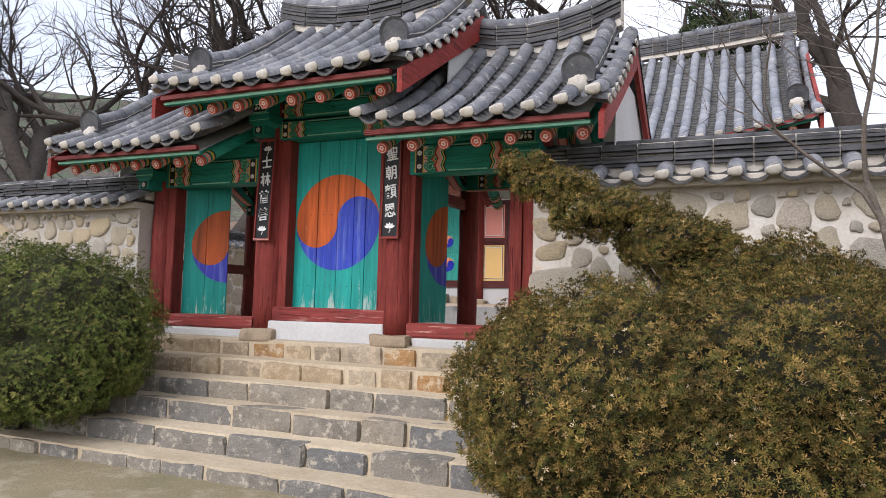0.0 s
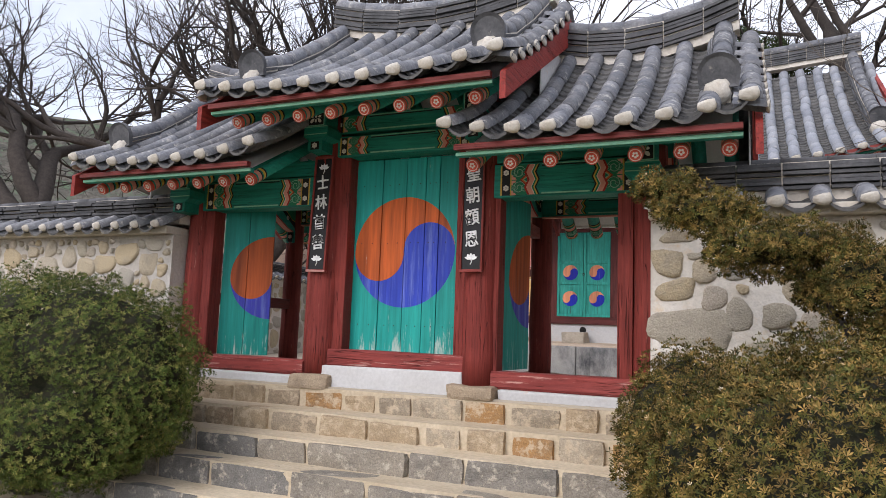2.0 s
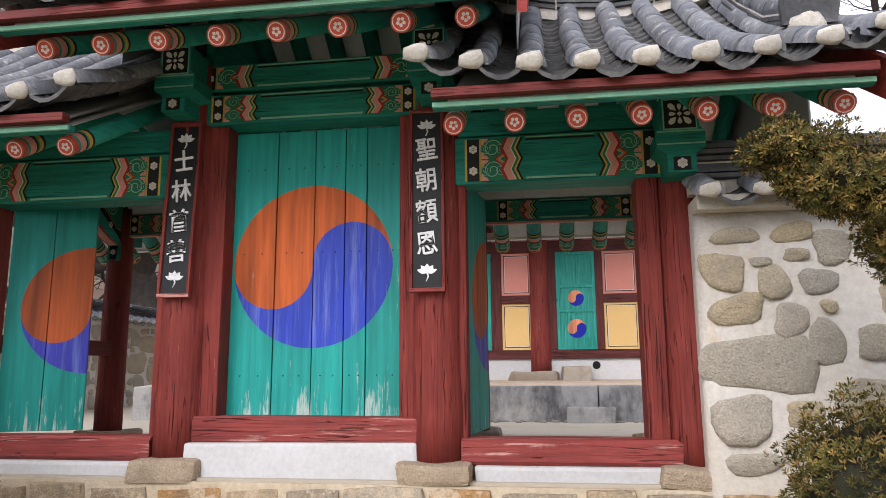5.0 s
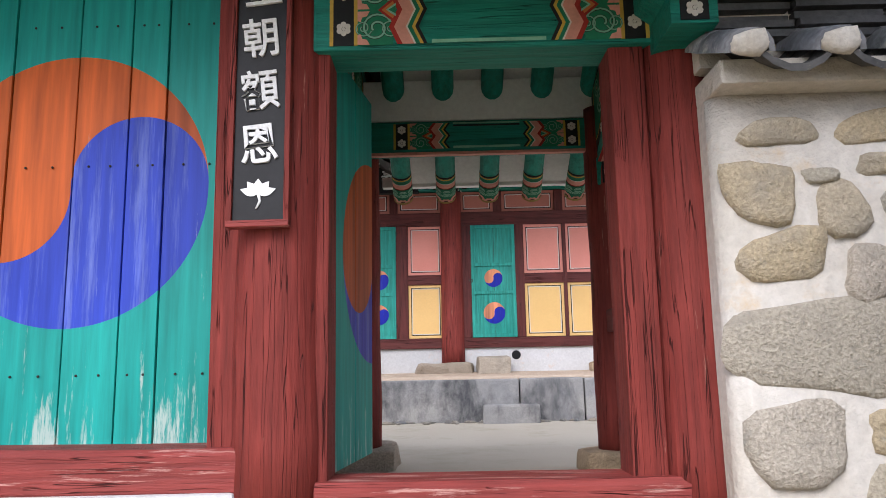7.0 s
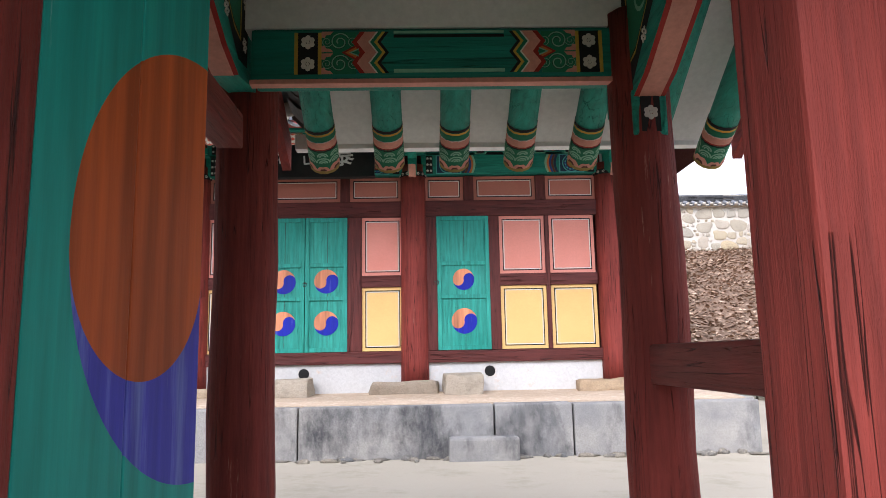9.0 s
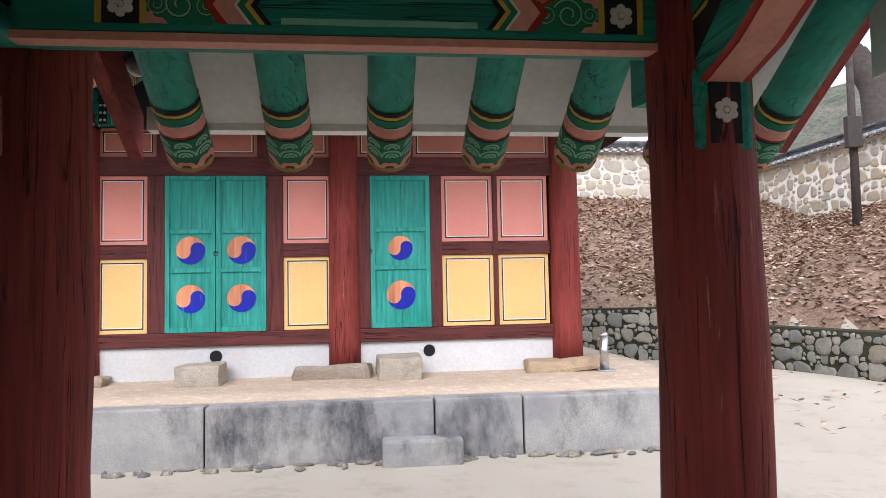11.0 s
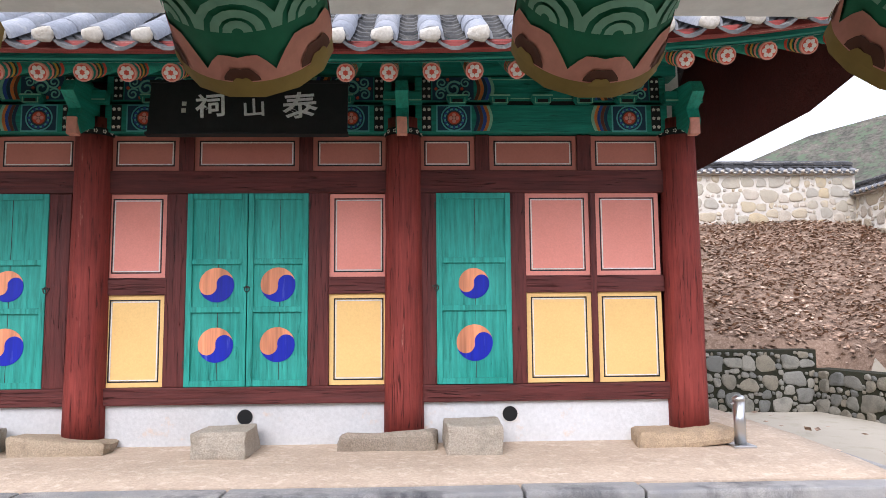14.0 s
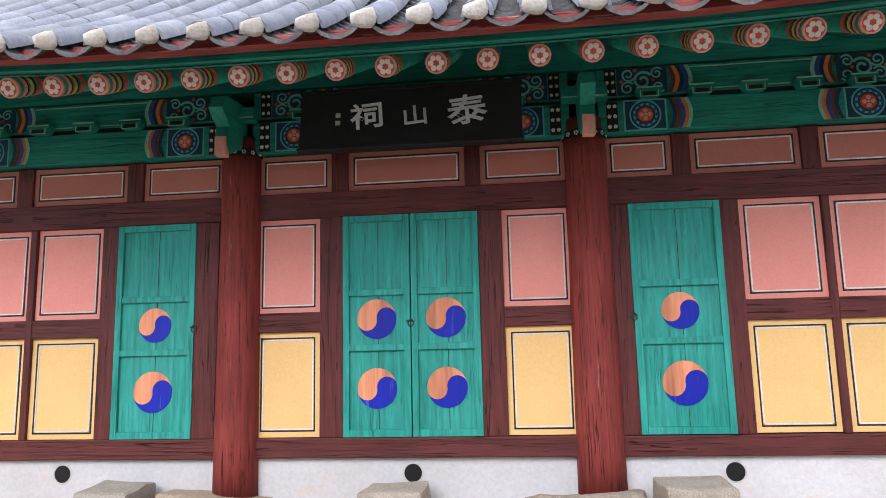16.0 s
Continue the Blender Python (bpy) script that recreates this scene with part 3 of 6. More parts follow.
def dan_end(parent, x, w, z0, z1, y, flip=1, rows=2, floral=True):
    """The painted end ornament of a beam: a black strip with white flowers, scrolls, and a wavy red and pink band.
    It starts at x and runs inwards (flip = 1: towards +x)."""
    h = z1 - z0

    def X(a, b):
        p, q = x + flip * w * a, x + flip * w * b
        return min(p, q), max(p, q)

    def strip(name, a, c, material, off=0.003):
        b = B()
        box(b, *X(a, c), y - off, y + 0.002, z0 + 0.004, z1 - 0.004)
        part(name, b, material, parent)
    strip("yellow_strip", 0.0, 0.04, D_YELLOW)
    strip("black_strip", 0.04, 0.26, D_BLACK)
    strip("yellow_strip", 0.26, 0.30, D_YELLOW)
    strip("scroll_ground", 0.30, 0.68, D_GREEN)
    b = B()
    cx = sum(X(0.04, 0.26)) / 2
    for k in range(rows):
        flower(b, cx, z0 + h * (k + 0.5) / rows, min(w * 0.085, h * 0.2), y - 0.006, 6)
    part("white_flowers", b, D_WHITE, parent)
    # one coiled scroll and two corner petals in each row
    xa, xb = x + flip * w * 0.30, x + flip * w * 0.68
    hr = h / rows
    for mat_, wide, lift_ in ((D_BLACK, 0.2, 0.0045), (D_LIGHT, 0.13, 0.0055)):
        b = B()
        for k in range(rows):
            zc = z0 + hr * (k + 0.5)
            for cx_, r0, up in ((xa + flip * w * 0.2, min(hr * 0.42, w * 0.17), 1), (xa + flip * w * 0.06, hr * 0.24, -1), (xb - flip * w * 0.03, hr * 0.26, -1)):
                pr = None
                for i in range(27):
                    u = i / 26
                    an = up * (0.4 + u * 3.1 * math.pi)
                    rad = r0 * (1 - 0.78 * u)
                    cur = [b.verts.new((cx_ + flip * q * math.cos(an), y - lift_, min(z1, max(z0, zc + q * math.sin(an))))) for q in (rad - r0 * wide / 2, rad + r0 * wide / 2)]
                    if pr:
                        b.faces.new((pr[0], pr[1], cur[1], cur[0]))
                    pr = cur
        part("scroll_band", b, mat_, parent)
    b = B()
    for k in range(rows):
        for zc, up in ((z0 + hr * k, 1), (z0 + hr * (k + 1), -1)):
            b.faces.new([b.verts.new((xa + flip * u * w, y - 0.0062, zc + up * hr * q)) for u, q in ((0.0, 0.03), (0.0, 0.3), (0.035, 0.33), (0.05, 0.2), (0.1, 0.17), (0.13, 0.03))])
    part("corner_petals", b, D_PINK, parent)
    for mat_, k0, k1 in ((D_RED, 0.0, 0.34), (D_ORANGE, 0.0, 0.26), (D_LIGHT, 0.0, 0.16), (D_GREEN, 0.0, 0.1)):
        b = B()
        zc = (z0 + z1) / 2
        b.faces.new([b.verts.new((xb - flip * u * w, y - 0.0063 - (0.34 - k1) * 0.004, zc + q * h)) for u, q in ((-0.03, -k1 * 0.6), (0.16 * k1 / 0.34, 0), (-0.03, k1 * 0.6))])
        part("bud", b, mat_, parent)
    # wavy closing bands
    for mat_, a0, a1 in ((D_RED, 0.68, 0.735), (D_PINK, 0.735, 0.86), (D_WHITE, 0.86, 0.88), (D_GREEN, 0.88, 0.925), (D_YELLOW, 0.925, 0.96), (D_BLACK, 0.96, 1.0)):
        b = B()
        pr = None
        n = 8 * rows
        for i in range(n + 1):
            t = i / n
            o = 0.045 * (1 - 2 * abs(2 * ((t * rows) % 1.0) - 1)) if i % 8 else -0.045
            cur = [b.verts.new((x + flip * w * (a - o), y - 0.007, z0 + 0.004 + (h - 0.008) * t)) for a in (a0, a1)]
            if pr:
                b.faces.new((pr[0], pr[1], cur[1], cur[0]))
            pr = cur
        part("wavy_band", b, mat_, parent)


def beam(name, x0, x1, y0, y1, z0, z1, label, ends=0.0, rows=2, inset=0.06, stripe=True):
    t = thing(name, label, "beam", group="painted gate beams")
    part("timber", box(B(), x0, x1, y0, y1, z0, z1, 0, 0.012), TEAL_X, t)
    if ends:
        dan_end(t, x0 + inset, ends, z0 + 0.012, z1 - 0.012, y0, 1, rows)
        dan_end(t, x1 - inset, ends, z0 + 0.012, z1 - 0.012, y0, -1, rows)
        if stripe:
            for zz, mm, hh in ((z0 + 0.02, D_LIGHT, 0.012), (z1 - 0.035, D_BLACK, 0.01), (z1 - 0.02, D_LIGHT, 0.008)):
                part("edge_line", box(B(), x0 + ends + inset + 0.03, x1 - ends - inset - 0.03, y0 - 0.003, y0 + 0.002, zz, zz + hh), mm, t)
    return t


# ---- gate: plinth and steps ----
bm = B()
box(bm, -7.2, -0.6, 6.32, 9.1, 0.0, LAND + 0.01)
tagged(part("gate_floor", bm, EARTH), "packed earth floor of the gate", "floor", kind="structure")
random.seed(5)
steps = thing("stone_steps", "broad worn stone steps with sandy mortar joints", "steps", kind="structure")
STEP = [(6.25, 0.99), (5.93, 0.82), (5.6, 0.645), (5.27, 0.47), (4.95, 0.295), (4.6, 0.12)]
for i, (y, z) in enumerate(STEP):
    y1 = 6.6 if i == 0 else STEP[i - 1][0] + 0.14
    part("mortar_bed", box(B(), -7.1 - 0.1 * i, -0.75 + 0.02 * i, y + 0.03, y1, -0.1, z - 0.006, 0.004), SAND_MORTAR, steps, "sandy mortar between the stones")
for i, (y, z) in enumerate(STEP):
    x = -7.15 - 0.1 * i
    zb = STEP[i + 1][1] - 0.02 if i < 5 else -0.06
    while x < -0.8:
        w = random.uniform(0.4, 0.95) if i > 1 else random.uniform(0.24, 0.46)
        if i == 5:
            w = random.uniform(0.3, 0.7)
        b = B()
        d = random.uniform(0.06, 0.22) if i > 1 else random.uniform(0.03, 0.1)
        dz = random.uniform(-0.03, 0.0) if i > 1 else random.uniform(-0.045, -0.01)
        box(b, -w / 2, w / 2, 0, d + 0.08, zb - z, dz, 0.0, 0.0)
        bmesh.ops.subdivide_edges(b, edges=b.edges[:], cuts=3, use_grid_fill=True)
        for v_ in b.verts:
            k = noise.noise_vector(v_.co * 6 + Vector((x, y, i)))
            v_.co += Vector((k.x * 0.02, k.y * 0.03, k.z * 0.02))
        bmesh.ops.smooth_vert(b, verts=b.verts[:], factor=0.35, use_axis_x=True, use_axis_y=True, use_axis_z=True)
        part("block", b, STONE_TAN if i < 2 else STONE_GREY, steps, at=pose(x + w / 2, y + random.uniform(-0.02, 0.02), z, 0, 0, random.uniform(-1.2, 1.2)))
        x += w + (random.uniform(0.02, 0.06) if i < 2 else random.uniform(0.004, 0.02))

# ---- gate: posts, sills, doors ----
def post(name, x, y, z0, z1, r, label, seg=14, sq=0.0):
    t = thing(name, label, "post", pose(x, y, z0), group="gate posts")
    b = B()
    n = 9
    pts = [(0.012 * noise.noise(Vector((x, k * 0.6, 1))), 0.012 * noise.noise(Vector((x, k * 0.6, 7))), (z1 - z0) * k / n) for k in range(n + 1)]
    tube(b, pts, [r * (1.04 - 0.08 * k / n + 0.02 * noise.noise(Vector((k * 0.8, x, y)))) for k in range(n + 1)], seg, jit=0.012)
    part("shaft", b, RED, t)
    return t


def base_stone(x, y, z0, z1, r, label="rough weathered footing stone under a post"):
    t = B()
    box(t, x - r, x + r, y - r * 0.8, y + r * 0.8, z0, z1, 0.012, 0.03)
    bmesh.ops.subdivide_edges(t, edges=t.edges[:], cuts=1, use_grid_fill=True)
    for v_ in t.verts:
        k = noise.noise_vector(v_.co * 5)
        v_.co += Vector((k.x, k.y, k.z)) * 0.018
    return tagged(part("footing_stone", t, STONE_BASE), label, "stone", "gate footing stones")


for i, x in enumerate(PX):
    inner_ = i in (1, 2)
    post("gate_post", x, YF, 1.08, 3.55 if inner_ else 3.05, 0.155 if inner_ else 0.135, "weathered red-painted round timber gate post")
    base_stone(x, YF - 0.06, LAND - 0.02, 1.1, 0.21)
    post("gate_post", PXR[i], YRI if inner_ else YR, 1.1, 3.5 if inner_ else 3.0, 0.114 if inner_ else 0.108, "dark red round timber post behind the gate doors")
    base_stone(PXR[i], YRI if inner_ else YR, LAND - 0.03, 1.12, 0.21)

# jambs beside the doors
for x0, x1, z0, z1 in ((-4.6, -4.455, 1.3, 3.14), (-3.345, -3.2, 1.3, 3.14), (-2.99, -2.945, 1.2, 2.7), (-1.96, -1.84, 1.2, 2.7), (-6.16, -6.05, 1.2, 2.7), (-4.875, -4.83, 1.2, 2.7)):
    tagged(part("door_jamb", box(B(), x0, x1, YF - 0.07, YF + 0.1, z0, z1, 0.004, 0.01), RED), "red-painted door jamb beside a gate post", "jamb", "door jambs", kind="structure")
# latch block on the right hand post
t = thing("latch_socket", "red-painted wooden socket block on the gate post", "latch", pose(-1.695, YF - 0.09, 1.81))
part("block", box(B(), -0.033, 0.033, -0.02, 0.03, -0.075, 0.085, 0.004, 0.008), RED, t)
part("cap", box(B(), -0.034, 0.034, -0.023, 0.03, 0.085, 0.105, 0.003, 0.005), RED, t)


def sill(x0, x1, z0, z1, y0=YF - 0.11):
    b = B()
    n = 12
    sec = []
    for k in range(n + 1):
        x = x0 + (x1 - x0) * k / n
        o = 0.018 * noise.noise(Vector((x * 2.1, z0, 0)))
        sec.append([b.verts.new((x, y, z)) for y, z in ((y0 + 0.015 + o, z0), (y0 + o, z0 + 0.02), (y0 + o, z1 - 0.02 + o * 0.5), (y0 + 0.02, z1 + o * 0.6), (y0 + 0.2, z1 + o * 0.3), (y0 + 0.2, z0))])
    for p, q in zip(sec, sec[1:]):
        for k in range(6):
            b.faces.new((p[k], p[(k + 1) % 6], q[(k + 1) % 6], q[k]))
    b.faces.new(sec[0])
    b.faces.new(sec[-1][::-1])
    return tagged(part("threshold", b, RED_X), "worn red-painted timber threshold of the gate", "threshold", "gate thresholds", kind="structure")


sill(-4.58, -3.22, 1.18, 1.335)
sill(-2.98, -1.64, 1.08, 1.22)
sill(-6.38, -4.84, 1.08, 1.22)
for x0, x1, z1 in ((-4.62, -3.22, 1.19), (-2.9, -1.6, 1.08), (-6.38, -4.86, 1.08)):
    b = box(B(), x0, x1, YF - 0.14, YF + 0.1, LAND - 0.02, z1, 0.01, 0.02)
    tagged(part("threshold_plaster", b, PLASTER), "white lime plaster under the gate threshold", "plaster", kind="structure")

TG_C = taegeuk("centre_door_boards", (0.008, 0.29, 0.25), (0.014, 0.35, 0.3), -0.025, 0.917, 0.512, radians(3), (0.66, 0.13, 0.02), (0.03, 0.06, 0.45))
door = thing("gate_door", "closed plank door painted turquoise with an orange and blue comma disc", "door", pose(-3.9, YF + 0.07, 1.33))
edges = [-0.56, -0.27, -0.02, 0.18, 0.32, 0.56]
for a, c in zip(edges, edges[1:]):
    b = box(B(), a + 0.003, c - 0.003, 0.0, 0.04, 0.0, 1.8, 0.0, 0.004)
    part("plank", b, TG_C, door, at=pose(0, random.uniform(-0.004, 0.004), 0))
b = B()
for a, c in zip(edges, edges[1:]):
    for zz in (0.24, 1.0, 1.55):
        for k in range(2):
            blob(b, (a + (c - a) * (0.3 + 0.4 * k), -0.003, zz), (0.005, 0.004, 0.005), 6, 4, 0)
tagged(part("nail_heads", b, IRON, door), kind="stuff")


def leaf(name, hinge_x, turn, side):
    """A side door leaf, swung into the gate; it carries half of the disc. side = 1: the leaf that closes to the right of its hinge."""
    w = 0.52
    mat_ = TG_L if side > 0 else TG_R
    t = thing(name, "open plank gate leaf with half an orange and blue disc", "door", pose(hinge_x, YF + 0.1, 1.2, 0, 0, turn), group="open gate leaves")
    for k in range(2):
        x0 = side * w * k / 2
        x1 = side * w * (k + 1) / 2
        part("plank", box(B(), min(x0, x1) + 0.002, max(x0, x1) - 0.002, 0, 0.035, 0.02, 1.55, 0, 0.004), mat_, t)
    for zz in (0.3, 1.2):
        part("batten", box(B(), min(0, side * w) + 0.03, max(0, side * w) - 0.03, 0.035, 0.07, zz, zz + 0.07, 0, 0.006), TEAL_DOOR, t)


TG_L = taegeuk("leaf_boards", (0.008, 0.27, 0.225), (0.014, 0.33, 0.275), 0.52, 0.82, 0.43, radians(3), (0.55, 0.11, 0.02), (0.05, 0.055, 0.42))
TG_R = taegeuk("leaf_boards_mirrored", (0.008, 0.27, 0.225), (0.014, 0.33, 0.275), -0.52, 0.82, 0.43, radians(3), (0.55, 0.11, 0.02), (0.05, 0.055, 0.42))
leaf("gate_leaf", -2.95, 82, 1)
leaf("gate_leaf", -1.9, -116, -1)
leaf("gate_leaf", -6.05, 24, 1)
leaf("gate_leaf", -4.9, -116, -1)

# ---- gate: beams ----
for x0, x1 in ((-3.0, -1.76), (-6.2, -4.82)):
    beam("lintel_beam", x0, x1, YF - 0.1, YF + 0.1, 2.68, 2.97, "green painted lintel beam with scroll and flower ornament", 0.33)
    beam("upper_beam", x0 - 0.1, x1 + 0.1, YF - 0.07, YF + 0.07, 2.985, 3.14, "green painted upper beam over the side passage")
    beam("rear_beam", x0, x1 + 0.12, YR - 0.03, YR + 0.09, 2.768, 2.95, "green painted rear beam with scroll and flower ornament", 0.31, inset=0.15)
    b = box(B(), x0, x1 + 0.12, YR - 0.034, YR + 0.005, 2.75, 2.766)
    tagged(part("beam_edge_board", b, D_PINK), "pink painted lower edge of the rear beam", "board", kind="structure")
    tagged(part("plate_board", box(B(), x0 - 0.1, x1 + 0.1, YR - 0.02, YR + 0.08, 2.955, 3.2, 0, 0.01), SOFFIT), "grey-white plastered plate over the rear beam", "board", kind="structure")
beam("lintel_beam", -4.62, -3.18, YF - 0.1, YF + 0.1, 3.14, 3.34, "green painted lintel beam with scroll and flower ornament", 0.3)
beam("upper_beam", -4.7, -3.1, YF - 0.08, YF + 0.08, 3.37, 3.55, "green painted upper beam with scroll and flower ornament", 0.34, 1)
beam("rear_beam", -4.62, -3.18, YRI - 0.09, YRI + 0.09, 3.14, 3.4, "green painted rear beam with scroll and flower ornament", 0.3)


def bracket(x, z, y=YF - 0.1, s=1.0):
    """A stepped bracket block with a flower face and a small lower block."""
    t = thing("bracket", "green painted bracket block with black and white flower face", "bracket", pose(x, y, z), group="gate brackets")
    b = B()
    vs = [(-0.13, -0.02), (-0.13, 0.06), (-0.1, 0.1), (-0.1, 0.26), (0.1, 0.26), (0.1, 0.1), (0.13, 0.06), (0.13, -0.02), (0.075, -0.06), (0.075, -0.16), (-0.075, -0.16), (-0.075, -0.06)]
    f0 = [b.verts.new((u * s, -0.22, w * s)) for u, w in vs]
    f1 = [b.verts.new((u * s, 0.06, w * s)) for u, w in vs]
    b.faces.new(f0)
    b.faces.new(f1[::-1])
    for k in range(len(vs)):
        j = (k + 1) % len(vs)
        b.faces.new((f0[k], f1[k], f1[j], f0[j]))
    part("block", b, TEAL_X, t)
    part("plate_border", box(B(), -0.09 * s, 0.09 * s, -0.222, -0.216, 0.077 * s, 0.253 * s), D_LIGHT, t)
    part("face_plate", box(B(), -0.082 * s, 0.082 * s, -0.224, -0.218, 0.085 * s, 0.245 * s), D_BLACK, t)
    part("small_plate", box(B(), -0.045 * s, 0.045 * s, -0.224, -0.218, -0.15 * s, -0.075 * s), D_BLACK, t)
    b = B()
    disc(b, 0, 0.165 * s, 0.011 * s, -0.228, -0.222, 10)
    for a in range(8):
        an = math.pi * a / 4
        r0, r1, hw = (0.018 * s, 0.058 * s, 0.012 * s) if a % 2 == 0 else (0.024 * s, 0.082 * s, 0.016 * s)
        ca, sa = math.cos(an), math.sin(an)
        b.faces.new([b.verts.new((u * ca - w * sa, -0.227, 0.165 * s + u * sa + w * ca)) for u, w in ((r0, 0), (r0 * 0.5 + r1 * 0.5, -hw), (r1 * 0.9, -hw * 0.8), (r1, 0), (r1 * 0.9, hw * 0.8), (r0 * 0.5 + r1 * 0.5, hw))])
    tagged(part("white_petals", b, D_WHITE, t), kind="stuff")
    b = B()
    flower(b, 0, -0.112 * s, 0.03 * s, -0.228, 6)
    part("white_flower", b, D_WHITE, t)
    for zz in (0.07, 0.0):
        part("edge_line", box(B(), -0.125 * s, 0.125 * s, -0.223, -0.218, zz * s - 0.005, zz * s + 0.003), D_LIGHT, t)


for x, z in ((-6.3, 2.8), (-1.74, 2.8), (PX[1], 3.32), (PX[2], 3.32)):
    bracket(x, z)
for x, z in ((PXR[0], 2.76), (PXR[1], 2.86), (PXR[2], 2.86), (PXR[3], 2.76)):
    # long carved cross arms on the inner side, level with the rear beam
    t = thing("cross_arm", "green carved cross arm with pink lower edge above a post", "bracket", pose(x, YR + 0.18, z - 0.065), group="cross arms")
    b = B()
    prof = [(-0.06, 0.01), (0.26, -0.03), (0.4, 0.01), (0.62, 0.12), (0.8, 0.26), (0.95, 0.44), (0.95, 0.62), (-0.06, 0.45)]
    a = [b.verts.new((-0.05, -u, w)) for u, w in prof]
    c = [b.verts.new((0.05, -u, w)) for u, w in prof]
    b.faces.new(a)
    b.faces.new(c[::-1])
    for k in range(len(prof)):
        j = (k + 1) % len(prof)
        b.faces.new((a[k], c[k], c[j], a[j]))
    part("arm", b, TEAL_Y, t)
    for wd, mm, dz in ((0.052, D_RED, 0.002), (0.036, D_PINK, 0.004)):
        b = B()
        for k in range(1, 5):
            (u0, w0), (u1, w1) = prof[k], prof[k + 1]
            vs = [b.verts.new((sx, -u - dz * 0.6, w - dz)) for u, w in ((u0, w0), (u1, w1)) for sx in (-wd, wd)]
            b.faces.new((vs[0], vs[1], vs[3], vs[2]))
        part("pink_edge" if mm is D_PINK else "red_edge", b, mm, t)
    for sx in (-1, 1):
        xs0 = sx * 0.0515
        for mm, o, q in ((D_BLACK, 0.02, 0.0), (D_YELLOW, 0.105, 0.0004), (D_BLACK, 0.118, 0.0008), (D_GREEN, 0.126, 0.0012)):
            b = B()
            vs = [b.verts.new((xs0 + sx * q, -u, w)) for u, w in ((0.14 + o, 0.02 + o * 0.7), (0.26 + o * 0.6, 0.0 + o), (0.9, 0.42 + o * 0.9), (0.9, 0.58), (0.14 + o, 0.4))]
            b.faces.new(vs)
            part("painted_field", b, mm, t)
        b = B()
        for u, w in ((0.2, 0.1), (0.2, 0.25), (0.42, 0.125), (0.62, 0.265)):
            for k in range(7):
                an = 2 * math.pi * k / 6
                rr = 0.0 if k == 6 else 0.019
                blob(b, (xs0 + sx * 0.001, -u - rr * math.cos(an), w + rr * math.sin(an)), (0.003, 0.0085, 0.0085), 6, 4, 0)
        tagged(part("white_flower", b, D_WHITE, t), kind="stuff")
        for cy, cz, sc_ in ((-0.42, 0.28, 1.0), (-0.56, 0.38, 0.8), (-0.36, 0.37, 0.7)):
            for mm, r0, r1 in ((D_LIGHT, 0.055, 0.07), (D_LIGHT, 0.025, 0.037), (D_PINK, 0.0, 0.012)):
                b = B()
                pr = None
                for i in range(15):
                    an = 2 * math.pi * i / 14
                    cur = [b.verts.new((xs0 + sx * 0.003, cy + sc_ * r * math.cos(an), cz + sc_ * r * math.sin(an))) for r in (max(r0, 0.001), r1)]
                    if pr:
                        b.faces.new((pr[0], pr[1], cur[1], cur[0]))
                    pr = cur
                part("scroll_band", b, mm, t)
        for mm, u0, u1 in ((D_RED, 0.66, 0.69), (D_PINK, 0.69, 0.75), (D_RED, 0.75, 0.765), (D_YELLOW, 0.79, 0.81), (D_BLACK, 0.81, 0.835)):
            b = B()
            vs = [b.verts.new((xs0 + sx * 0.0035, -u, w)) for u, w in ((u0, 0.25 + 0.7 * (u0 - 0.66)), (u1, 0.25 + 0.7 * (u1 - 0.66)), (u1 - 0.1, 0.57), (u0 - 0.1, 0.57))]
            b.faces.new(vs)
            part("slanting_band", b, mm, t)
    if x in (PXR[1], PXR[2]):
        continue
    part("end_block", box(B(), -0.058, 0.058, -0.28, -0.1, -0.16, 0.0, 0, 0.01), TEAL_Y, t)
    part("end_plate", box(B(), -0.032, 0.032, -0.284, -0.279, -0.148, -0.02), D_BLACK, t)
    b = B()
    flower(b, 0, -0.084, 0.026, -0.288, 6)
    part("white_flower", b, D_WHITE, t)
    for sx in (-0.0615, 0.0585):
        part("side_plate", box(B(), sx, sx + 0.003, -0.25, -0.13, -0.14, -0.03), TEAL_Y, t)

# side rails between front and rear posts
for x, z in ((PXR[3], 1.79), (PXR[2], 2.6), (PXR[1], 1.79), (PXR[0], 1.79)):
    t = thing("side_rail", "dark red timber rail between front and rear gate post", "rail", pose(x, YF, z), group="gate side rails")
    part("bar", box(B(), -0.05, 0.05, 0.1, YR - YF + 0.02, -0.06, 0.06, 0.004, 0.012), RED_Y, t)

